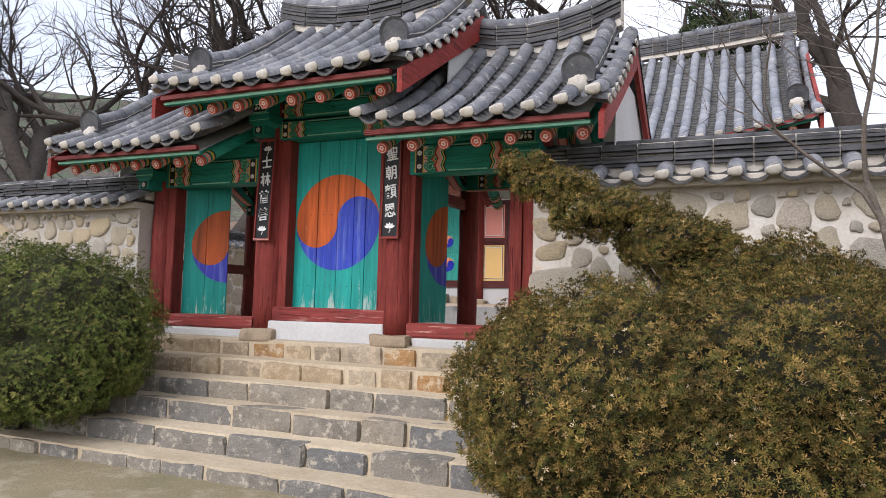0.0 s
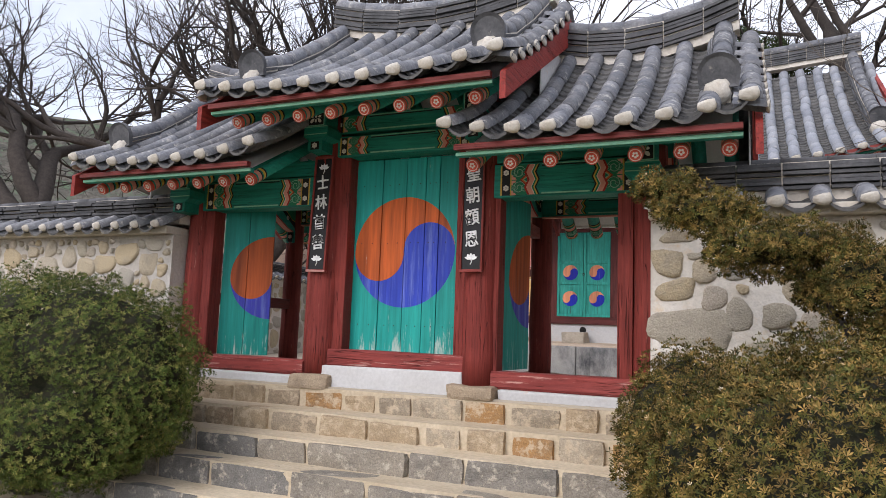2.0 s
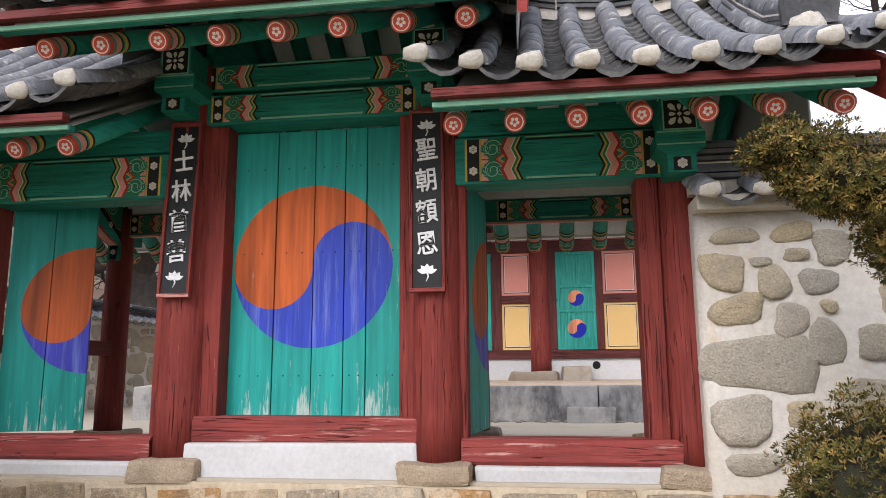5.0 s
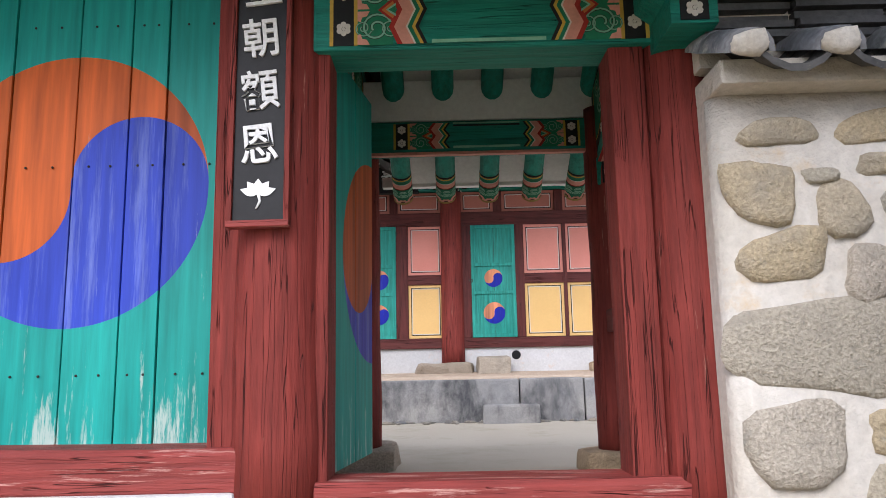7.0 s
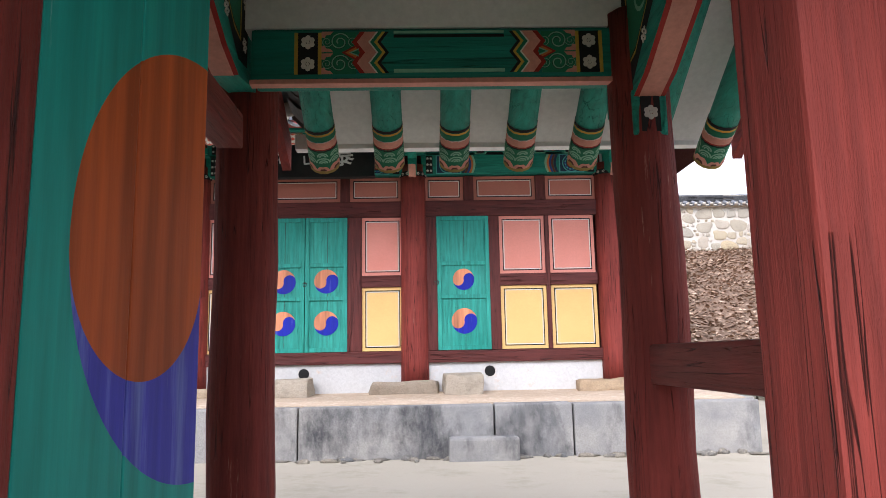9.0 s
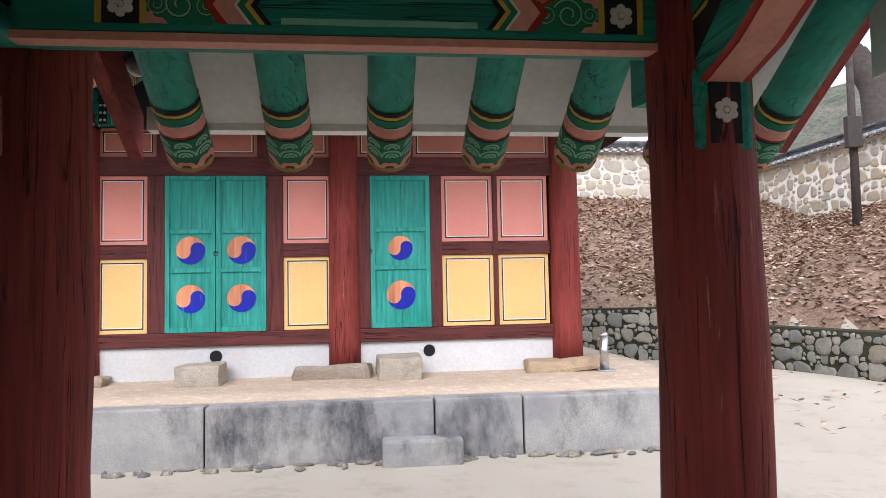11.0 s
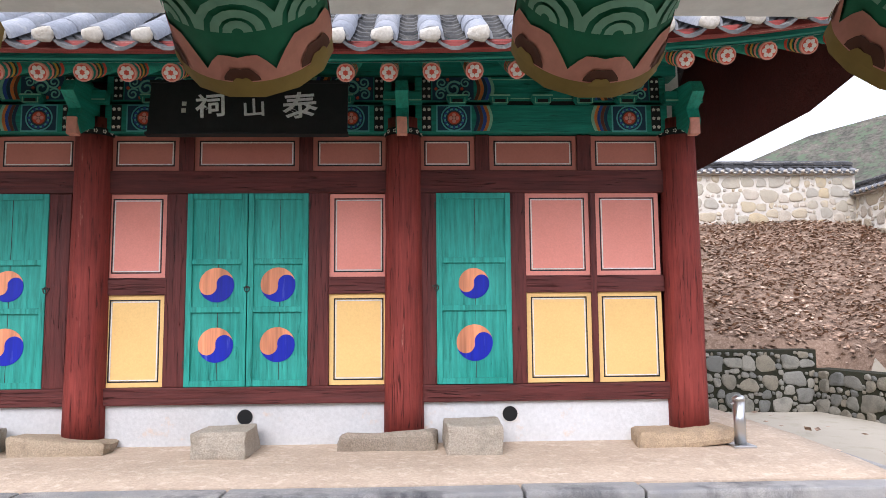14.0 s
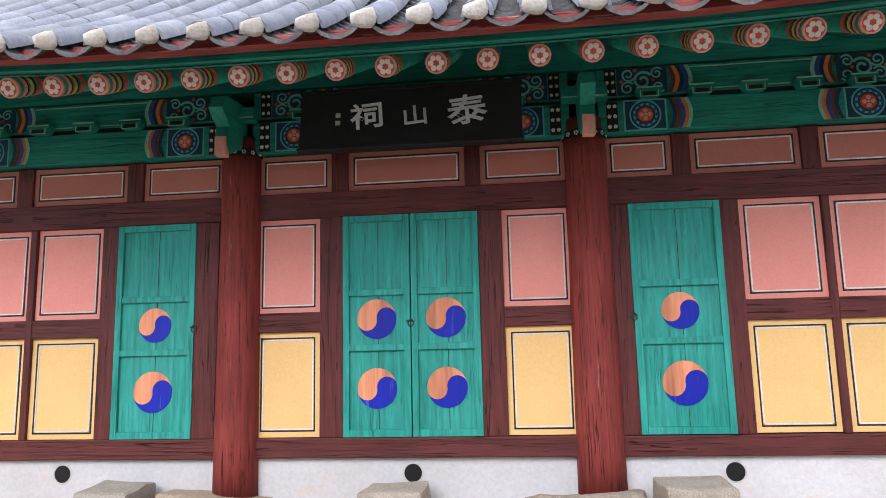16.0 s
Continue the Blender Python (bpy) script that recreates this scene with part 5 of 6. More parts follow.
for k in range(90):
    x = random.uniform(-6, 0.9)
    blob(b, (x, 12.48 - abs(random.gauss(0, 0.07)), 0.87), (random.uniform(0.02, 0.09), random.uniform(0.02, 0.05), random.uniform(0.01, 0.035)), 7, 5, 0.3)
tagged(part("rubble", b, STONE_GREY), "small loose stones along the platform foot", "stones", kind="stuff")

t = thing("steel_bollard", "polished steel pipe on a square foot plate", "pipe", pose(0.09, 13.62, 1.4))
part("foot_plate", box(B(), -0.09, 0.09, -0.09, 0.09, 0, 0.02, 0, 0.004), METAL, t)
part("pipe", tube(B(), [(0, 0, 0.02), (0, 0, 0.36)], [0.045, 0.045], 18), METAL, t)
part("cap", tube(B(), [(0, 0, 0.36), (0, 0, 0.38), (0, 0, 0.4)], [0.05, 0.05, 0.03], 18), METAL, t)
part("lever", tube(B(), [(0.0, 0, 0.36), (-0.06, 0, 0.33)], [0.012, 0.01], 8), METAL, t)

# hall beams and brackets
for a, c in zip(HP, HP[1:]):
    t = thing("hall_beam", "green hall beam with flower medallions and scrolls", "beam", group="hall beams")
    x0, x1 = a + 0.1, c - 0.1
    part("timber", box(B(), x0, x1, HY - 0.13, HY + 0.1, 3.98, 4.22, 0, 0.012), TEAL_X, t)
    part("upper_timber", box(B(), x0, x1, HY - 0.11, HY + 0.1, 4.25, 4.47, 0, 0.012), TEAL_X, t)
    for x, fl in ((x0, 1), (x1, -1)):
        y = HY - 0.134
        part("black_strip", box(B(), *sorted((x + fl * 0.06, x + fl * 0.14)), y, HY, 3.99, 4.21), D_BLACK, t)
        b = B()
        for k in range(3):
            for q in (0.08, 0.12):
                flower(b, x + fl * q, 4.025 + 0.075 * k, 0.016, y - 0.005, 5)
        part("white_flowers", b, D_WHITE, t)
        cx = x + fl * 0.33
        part("square_border", box(B(), cx - 0.15, cx + 0.15, y + 0.001, HY, 3.985, 4.215), D_AQUA, t)
        part("square_panel", box(B(), cx - 0.138, cx + 0.138, y, HY, 3.996, 4.204), D_NAVY, t)
        for r, mm, dy in ((0.112, D_AQUA, 1), (0.1, D_NAVY, 2), (0.086, D_AQUA, 3), (0.07, D_NAVY, 4), (0.06, D_BROWN, 5), (0.052, D_CORAL, 6), (0.02, D_BROWN, 7)):
            r = min(r, 0.112)
            part("medallion", disc(B(), cx, 4.1, r, y - 0.001 * dy, HY, 20), mm, t)
        b = B()
        for k in range(12):
            an = math.pi * k / 6
            disc(b, cx + 0.08 * math.cos(an), 4.1 + 0.08 * math.sin(an), 0.011, y - 0.009, y, 8)
        part("petal_ring", b, D_BLUE, t)
        b = B()
        flower(b, cx, 4.1, 0.045, y - 0.011, 4)
        part("medallion_flower", b, D_PINK, t)
        for q, mm in ((0.49, D_NAVY), (0.52, D_BROWN), (0.55, D_BLUE), (0.575, D_ORANGE), (0.6, D_LIGHT)):
            b = B()
            pr = None
            for i in range(9):
                u = i / 8
                o = 0.03 * math.sin(u * math.pi)
                cur = [b.verts.new((x + fl * (q + e + o), y - 0.002, 3.99 + 0.22 * u)) for e in (0, 0.028)]
                if pr:
                    b.faces.new((pr[0], pr[1], cur[1], cur[0]))
                pr = cur
            part("wavy_band", b, mm, t)
    for x, fl in ((x0, 1), (x1, -1)):
        y = HY - 0.114
        part("black_strip", box(B(), *sorted((x + fl * 0.06, x + fl * 0.14)), y, HY - 0.1, 4.262, 4.46), D_BLACK, t)
        b = B()
        for k in range(3):
            for q in (0.08, 0.12):
                flower(b, x + fl * q, 4.295 + 0.066 * k, 0.014, y - 0.005, 5)
        part("white_flowers", b, D_WHITE, t)
        part("scroll_ground", box(B(), *sorted((x + fl * 0.15, x + fl * 0.5)), y - 0.001, HY - 0.1, 4.262, 4.46), D_NAVY, t)
        for mm, wide, off in ((D_AQUA, 0.3, 0.003), (D_LIGHT, 0.12, 0.004)):
            b = B()
            for cx_, cz_, r0, up in ((0.22, 4.31, 0.05, 1), (0.23, 4.41, 0.05, -1), (0.33, 4.36, 0.07, 1), (0.44, 4.31, 0.045, -1), (0.43, 4.41, 0.045, 1)):
                pr = None
                for i in range(21):
                    u = i / 20
                    an, rad = up * (0.6 + u * 2.7 * math.pi), r0 * (1 - 0.75 * u)
                    cur = [b.verts.new((x + fl * (cx_ + q * math.cos(an)), y - off, cz_ + q * math.sin(an))) for q in (rad - r0 * wide / 2, rad + r0 * wide / 2)]
                    if pr:
                        b.faces.new((pr[0], pr[1], cur[1], cur[0]))
                    pr = cur
            part("scroll_band", b, mm, t)
        b = B()
        for cx_, cz_ in ((0.18, 4.36), (0.28, 4.44), (0.28, 4.28), (0.4, 4.36)):
            disc(b, x + fl * cx_, cz_, 0.014, y - 0.006, y, 8)
        part("coral_buds", b, D_CORAL, t)
        for q, mm in ((0.5, D_BROWN), (0.53, D_ORANGE), (0.56, D_NAVY), (0.59, D_BLUE), (0.62, D_LIGHT)):
            b = B()
            pr = None
            for i in range(9):
                u = i / 8
                o = 0.03 * math.sin(u * math.pi)
                cur = [b.verts.new((x + fl * (q + e + o), y - 0.003, 4.262 + 0.198 * u)) for e in (0, 0.028)]
                if pr:
                    b.faces.new((pr[0], pr[1], cur[1], cur[0]))
                pr = cur
            part("wavy_band", b, mm, t)
    part("purlin_board", box(B(), x0 - 0.1, x1 + 0.1, HY - 0.1, HY + 0.1, 4.48, 4.9, 0, 0.01), TEAL_X, t)
    for zz, hh, mm in ((4.275, 0.008, D_LIGHT), (4.44, 0.008, D_LIGHT), (4.225, 0.03, D_BLACK)):
        part("edge_line", box(B(), x0 + 0.66, x1 - 0.66, HY - 0.113, HY - 0.1, zz, zz + hh), mm, t)
    for k in range(5):
        xb = x0 + (x1 - x0) * (k + 1) / 6
        b = B()
        vs = [(-0.09, 4.26), (-0.06, 4.215), (0.06, 4.215), (0.09, 4.26), (0.09, 4.29), (-0.09, 4.29)]
        f0 = [b.verts.new((xb + u, HY - 0.19, w)) for u, w in vs]
        f1 = [b.verts.new((xb + u, HY - 0.1, w)) for u, w in vs]
        b.faces.new(f0)
        for i in range(6):
            b.faces.new((f0[i], f1[i], f1[(i + 1) % 6], f0[(i + 1) % 6]))
        part("bearing_block", b, TEAL_X, t)
        part("block_line", box(B(), xb - 0.085, xb + 0.085, HY - 0.194, HY - 0.185, 4.278, 4.288), D_LIGHT, t)
        for sg in (-1, 1):
            part("block_line", box(B(), xb + sg * 0.062 - 0.003, xb + sg * 0.062 + 0.003, HY - 0.194, HY - 0.185, 4.216, 4.262), D_LIGHT, t)
        part("block_line", box(B(), xb - 0.06, xb + 0.06, HY - 0.1935, HY - 0.185, 4.215, 4.221), D_LIGHT, t)
        part("block_plate", box(B(), xb - 0.045, xb + 0.045, HY - 0.194, HY - 0.185, 4.222, 4.25), D_BLACK, t)
for x in HP:
    t = thing("hall_bracket", "carved green bracket with pink beak over a hall pillar", "bracket", pose(x, HY - 0.2, 4.0), group="hall brackets")
    b = B()
    prof = [(0.1, 0.0), (-0.06, -0.02), (-0.2, -0.1), (-0.26, -0.02), (-0.22, 0.1), (-0.36, 0.2), (-0.3, 0.3), (0.1, 0.35)]
    a = [b.verts.new((-0.05, u, w)) for u, w in prof]
    c = [b.verts.new((0.05, u, w)) for u, w in prof]
    b.faces.new(a)
    b.faces.new(c[::-1])
    for k in range(len(prof)):
        j = (k + 1) % len(prof)
        b.faces.new((a[k], c[k], c[j], a[j]))
    part("beak", b, TEAL_Y, t)
    part("beak_tip", box(B(), -0.04, 0.04, -0.268, -0.19, -0.12, 0.02, 0.004, 0.008), D_PINK, t)
    part("block", box(B(), -0.16, 0.16, -0.06, 0.04, 0.2, 0.3, 0, 0.01), TEAL_X, t)
    part("block_line", box(B(), -0.155, 0.155, -0.064, -0.055, 0.215, 0.225), D_LIGHT, t)

# name board
t = thing("name_board", "black name board with three white brush characters", "sign", pose(-3.79, HY - 0.4, 3.9, -10, 0, 0))
panel = part("board", box(B(), -0.79, 0.79, 0, 0.04, 0.0, 0.45, 0, 0.006), BLACK, t)
for a in ((-0.8, 0.8, -0.012, 0.012), (-0.8, 0.8, 0.44, 0.465)):
    part("board_rim", box(B(), a[0], a[1], -0.012, 0.05, a[2], a[3], 0, 0.004), BLACK, t)


def char(text, size, material, parent, at, label="", depth=0.006):
    cu = bpy.data.curves.new("character", "FONT")
    cu.body, cu.size, cu.extrude, cu.align_x, cu.align_y = text, size, depth, "CENTER", "CENTER"
    cu.offset = 0.012 * size
    ob = new("character", cu)
    me = bpy.data.meshes.new_from_object(ob.evaluated_get(bpy.context.evaluated_depsgraph_get()))
    bpy.data.objects.remove(ob)
    bpy.data.curves.remove(cu)
    me.materials.append(material)
    return part("character", me, None, parent, label, at=at @ pose(0, 0, 0, 90))


bpy.context.view_layer.update()
for ch, size, u, w in (("祠", 0.225, -0.3, 0.225), ("山", 0.175, 0.045, 0.21), ("泰", 0.255, 0.41, 0.225)):
    char(ch, size, SIGN_WHITE, panel, pose(u, -0.004, w, 0, -5, 0) @ Matrix.Diagonal((1.12, 1, 0.95, 1)), "white brush character")
b = B()
for zz in (0.18, 0.24):
    box(b, -0.53, -0.495, -0.004, 0.001, zz, zz + 0.035)
part("seal_marks", b, D_WHITE, panel)

# hall rafters, eaves and roof
def hall_roof():
    xs_ = [HP[0] - 0.9 + 0.28 * k for k in range(34)]
    xs_ = [x for x in xs_ if x < 1.05]
    y_t, z_t = 12.51, 4.02

    def lift(x):
        k = abs(x + 3.87) / 5.0
        return 0.38 * max(0.0, k) ** 3.0
    for x in xs_:
        t = thing("hall_rafter", "round green hall rafter with a painted flower end", "rafter", group="hall rafters")
        tip = Vector((x, y_t, z_t + lift(x)))
        top = Vector((x, 14.36, 4.95 + lift(x)))
        d = (top - tip).normalized()
        part("shaft", tube(B(), [tip, top], [0.058, 0.06], 12), TEAL_Y, t)
        part("end_disc", tube(B(), [tip - d * 0.006, tip + d * 0.02], [0.06] * 2, 14), D_PINK, t)
        part("end_face", tube(B(), [tip - d * 0.008, tip - d * 0.004], [0.05] * 2, 14), D_CORAL, t)
        b = B()
        q = d.cross(Vector((1, 0, 0)))
        for k in range(6):
            an = math.pi * k / 3
            c = tip - d * 0.011 + (Vector((1, 0, 0)) * math.cos(an) + q * math.sin(an)) * 0.03
            tube(b, [c, c + d * 0.004], [0.0158] * 2, 8)
        part("flower", b, D_WHITE, t)
        for a_, c_, mm in ((0.05, 0.08, D_PINK), (0.08, 0.095, D_BLACK), (0.11, 0.14, D_YELLOW), (0.14, 0.16, D_BLACK), (0.18, 0.22, D_CORAL)):
            part("painted_band", tube(B(), [tip + d * a_, tip + d * c_], [0.0625] * 2, 12, cap=False), mm, t)
    b = B()
    for x0, x1 in zip(xs_, xs_[1:]):
        vs = [b.verts.new(p) for p in ((x0, y_t - 0.1, z_t + 0.03 + lift(x0)), (x1, y_t - 0.1, z_t + 0.03 + lift(x1)), (x1, 14.36, 5.03 + lift(x1)), (x0, 14.36, 5.03 + lift(x0)))]
        b.faces.new(vs)
    tagged(part("ceiling_hall_eave", b, SOFFIT), "pale plastered soffit between the hall rafters", "ceiling", kind="structure")
    t = thing("hall_roof", "large grey tiled hall roof with white tile ends", "roof")
    for y0, dz, h, mm in ((y_t - 0.14, 0.04, 0.05, TEAL_X), (y_t - 0.25, 0.06, 0.05, RED_X)):
        b = B()
        for k in range(30):
            x0, x1 = -9.0 + 10.15 * k / 30, -9.0 + 10.15 * (k + 1) / 30
            vs = [b.verts.new((x, y, z_t + dz + lift(x) + zz)) for x in (x0, x1) for y in (y0, y0 + 0.08) for zz in (0, h)]
            for f in ((0, 1, 3, 2), (4, 6, 7, 5), (0, 4, 5, 1), (2, 3, 7, 6), (0, 2, 6, 4), (1, 5, 7, 3)):
                b.faces.new([vs[j] for j in f])
        part("fascia", b, mm, t)
    tiled_slope(t, -8.95, 1.1, 12.18, 4.07, 15.46, 6.7, 0.29, 0.08, lift, tile=TILE_HALL, sag=0.25, pans=0.13, single=True)
    tiled_slope(t, -8.95, 1.1, 18.76, 4.07, 15.46, 6.7, 0.29, 0.08, lift, tile=TILE_HALL, sag=0.25, pans=0.3, single=False, plugs=False)
    ridge(t, [(-3.92 + 4.9 * u, 15.46, 6.76 + 0.25 * u * u) for u in (-1, -0.75, -0.5, -0.25, 0, 0.25, 0.5, 0.75, 1)], 7, 0.24, 0.04, 0.09)
    for sg in (-1, 1):
        xe = -3.92 + sg * 4.75
        pts = [(xe, *slope_point(12.18, 4.07 + lift(xe) * (1 - s), 15.46, 6.75, s, 0.25)) for s in (0.2, 0.4, 0.6, 0.8, 0.97)]
        pts = [(p[0], p[1], p[2] + 0.08) for p in pts]
        ridge(t, pts, 4, 0.24, 0.04, 0.09)
        end_tile(t, xe, pts[0][1] - 0.05, pts[0][2] + 0.18, 0, 0.17)
        b = B()
        xo = -3.92 + sg * 5.02
        for (y0, z0), (y1, z1) in (((12.26, 4.5), (15.46, 6.7)), ((15.46, 6.7), (18.66, 4.5))):
            vs = [b.verts.new((xo + dx, y, z)) for dx in (0, 0.06 * sg) for y, z in ((y0, z0), (y1, z1), (y1, z1 - 0.4), (y0, z0 - 0.32))]
            for f in ((0, 1, 2, 3), (4, 5, 6, 7), (0, 1, 5, 4), (1, 2, 6, 5), (2, 3, 7, 6), (3, 0, 4, 7)):
                b.faces.new([vs[j] for j in f])
        part("bargeboard", b, BOARD_RED, t)
        b = B()
        vs = [b.verts.new((xo - 0.1 * sg, y, z)) for y, z in ((12.31, 4.45), (15.46, 6.62), (18.61, 4.45), (17.76, 4.2), (13.96, 4.2))]
        b.faces.new(vs)
        part("gable_soffit", b, MAROON, t)


random.seed(31)
hall_roof()
for x0, x1, y0, y1 in ((-7.62, -7.5, 14.06, 17.66), (-0.24, -0.12, 14.06, 17.66), (-7.6, -0.14, 17.56, 17.68)):
    tagged(part("wall_hall", box(B(), x0, x1, y0, y1, PLAT - 0.1, 5.0), PLASTER), "plastered outer wall of the hall", "wall", kind="structure")
tagged(part("wall_hall_inner", box(B(), -7.5, -0.24, HY + 0.09, HY + 0.14, PLAT, 4.6), MAROON), "boarding behind the hall front", "wall", kind="structure")


# ---- stone walls ----
def fieldstone(b, cx, cz, w, h, n=16, depth=0.022, y=0.0):
    """One embedded stone: an uneven, faceted outline, slightly domed, facing -y."""
    out = []
    ph, ph2 = random.uniform(0, 6.28), random.uniform(0, 6.28)
    sq = random.uniform(2.0, 4.5)
    for k in range(n):
        an = 2 * math.pi * k / n + random.uniform(-0.1, 0.1)
        c, s_ = math.cos(an), math.sin(an)
        r = (abs(c) ** sq + abs(s_) ** sq) ** (-1 / sq) * (1 + 0.1 * math.sin(2 * an + ph) + 0.09 * math.sin(3 * an + ph2) + random.uniform(-0.04, 0.04))
        out.append((cx + w / 2 * r * c, cz + h / 2 * r * s_))
    rings = []
    tx, tz = random.uniform(-0.02, 0.02), random.uniform(-0.02, 0.02)
    for k, yy in ((1.03, 0.012), (0.97, -depth * 0.5), (0.86, -depth * 0.85), (0.5, -depth)):
        rings.append([b.verts.new((cx + (u - cx) * k, y + yy + (tx * (u - cx) / w + tz * (w_ - cz) / h) * (yy < 0) + 0.009 * noise.noise(Vector((u * 9 + ph, w_ * 9, k))), cz + (w_ - cz) * k)) for u, w_ in out])
    for r0, r1 in zip(rings, rings[1:]):
        for k in range(n):
            b.faces.new((r0[k], r0[(k + 1) % n], r1[(k + 1) % n], r1[k])).smooth = True
    b.faces.new(rings[-1]).smooth = True


def stone_layout(length, height, lo, hi, gap, fixed=(), clear=0.0):
    """Stones packed from large to small without touching: (x, z, w, h)."""
    res, cells = [], {}
    for q in fixed:
        cells.setdefault(int(q[0]), []).append(q)
        res.append(q)
    area = length * height
    for share, a, b_ in ((6, 0.75, 1.0), (50, 0.5, 0.75), (110, 0.3, 0.5), (160, 0.16, 0.3)):
        for _ in range(int(share * area / (hi * hi) * 1.3)):
            h = max(lo * 0.45, hi * random.uniform(a, b_))
            w = h * random.uniform(0.85, 1.75)
            x, z = random.uniform(w / 2, length - w / 2 - 0.02), random.uniform(h / 2, max(h / 2 + 0.01, height - h / 2 - 0.02))
            if x < clear:
                continue
            c0 = int(x)
            if all(abs(x - q[0]) > (w + q[2]) * 0.45 + gap or abs(z - q[1]) > (h + q[3]) * 0.45 + gap for c in (c0 - 1, c0, c0 + 1) for q in cells.get(c, ())):
                cells.setdefault(c0, []).append((x, z, w, h))
                res.append((x, z, w, h))
    return res


def rubble_wall(name, at, length, height, thick, lo, hi, gap, single, label, face_mat=None, stone=None, cap=True, fixed=(), clear=0.0):
    """A wall with stones set in mortar, or on a near-black face for open dry joints, along its own x, front face at y =
    0 facing -y.
    """
    t = thing(name, label, "wall", at, kind="structure")
    b = B()
    rr = min(0.06, thick / 3)
    line = [(0, thick)] + [(rr - rr * math.cos(k * math.pi / 12), rr - rr * math.sin(k * math.pi / 12)) for k in range(7)] + [(length, 0), (length, thick)]
    lo_, up_ = [[b.verts.new((x, y, z)) for x, y in line] for z in (-0.3, height)]
    b.faces.new(up_)
    for k in range(len(line)):
        j = (k + 1) % len(line)
        b.faces.new((lo_[k], lo_[j], up_[j], up_[k])).smooth = 0 < k < 8
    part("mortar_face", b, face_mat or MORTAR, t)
    lay = [q for q in stone_layout(length, height, lo, hi, gap, fixed, clear) if q[2] > 0.04]
    joined = B()
    for x, z, w, h in lay:
        if single and single[0] < x < single[1]:
            b = B()
            fieldstone(b, 0, 0, w, h)
            part("stone", b, stone or STONE_WALL, t, at=pose(x, random.uniform(-0.004, 0.006), z, 0, random.uniform(-6, 6), 0))
        else:
            fieldstone(joined, x, z, w, h)
    if joined.verts:
        tagged(part("stones", joined, stone or STONE_WALL, t), kind="stuff")
    else:
        joined.free()
    if cap:
        o = 0.2
        for sgn in (1, -1):
            y_e, y_r = (-o, thick / 2) if sgn > 0 else (thick + o, thick / 2)
            tiled_slope(t, 0.05, length - 0.05, y_e, height + 0.02, y_r, height + 0.22, 0.27, 0.07, sag=0.1, cover_len=0.3, plugs=sgn > 0, single=False, pans=0.1)
        part("cap_bed", box(B(), 0, length, -0.1, thick + 0.1, height, height + 0.08, 0, 0.01), face_mat or MORTAR, t)
        n = max(1, int(length / 2.5))
        ridge(t, [(length * k / n, thick / 2, height + 0.2) for k in range(n + 1)], 6, 0.42, 0.034, 0.05, caps=TILE_DARK)
    return t


random.seed(41)
rubble_wall("wall_east", pose(-1.69, 6.24, 0.86), 12.08, 1.56, 0.45, 0.14, 0.3, 0.014, (0, 4.0), "white-mortared fieldstone wall with tiled coping",
            fixed=[(0.2, 1.43, 0.24, 0.09), (0.49, 1.44, 0.21, 0.1), (0.68, 1.36, 0.2, 0.18), (0.5, 1.32, 0.13, 0.07), (0.13, 1.24, 0.22, 0.2), (0.32, 1.29, 0.12, 0.05), (0.38, 1.18, 0.18, 0.18), (0.6, 1.18, 0.18, 0.15), (0.19, 1.04, 0.28, 0.16), (0.45, 0.98, 0.18, 0.17), (0.64, 1.05, 0.09, 0.07), (0.61, 0.86, 0.2, 0.23), (0.29, 0.76, 0.54, 0.31), (0.18, 0.48, 0.28, 0.27), (0.48, 0.51, 0.2, 0.12), (0.45, 0.33, 0.21, 0.16), (0.21, 0.26, 0.25, 0.12)], clear=0.85)
rubble_wall("wall_west", pose(-18.4, 6.24, 0.86), 12.0, 1.56, 0.45, 0.13, 0.26, 0.014, (8.5, 12), "white-mortared fieldstone wall with tiled coping")
rubble_wall("wall_courtyard_west", pose(-11.2, 7.0, 0.86, 0, 0, 90) @ pose(0, 0, 0), 22, 1.7, 0.45, 0.25, 0.5, 0.02, None, "fieldstone courtyard wall with tiled coping")
rubble_wall("wall_hilltop", pose(-14, 28.3, 5.05, 0, 0, 0), 24.6, 1.5, 0.5, 0.18, 0.38, 0.03, None, "white-mortared fieldstone wall on the hill with tiled coping")
rubble_wall("wall_hillside", pose(10.6, 28.6, 3.9, 0, 0, -90), 18, 2.0, 0.5, 0.18, 0.38, 0.03, None, "white-mortared fieldstone wall climbing the hill")
# Dry-stone walls: the near-black face carries the shade of the open joints.
rubble_wall("wall_retaining", pose(-6.4, 19.35, 0.8), 10.4, 1.05, 0.4, 0.13, 0.27, 0.006, (7, 10.4), "mossy dry-stone retaining wall under the leafy slope", face_mat=GAP_SHADE, stone=STONE_DARK, cap=False)
rubble_wall("wall_retaining_side", pose(3.95, 19.4, 0.8, 0, 0, -77), 14, 0.75, 0.35, 0.13, 0.27, 0.006, (0, 6), "low mossy dry-stone wall along the slope", face_mat=GAP_SHADE, stone=STONE_DARK, cap=False)


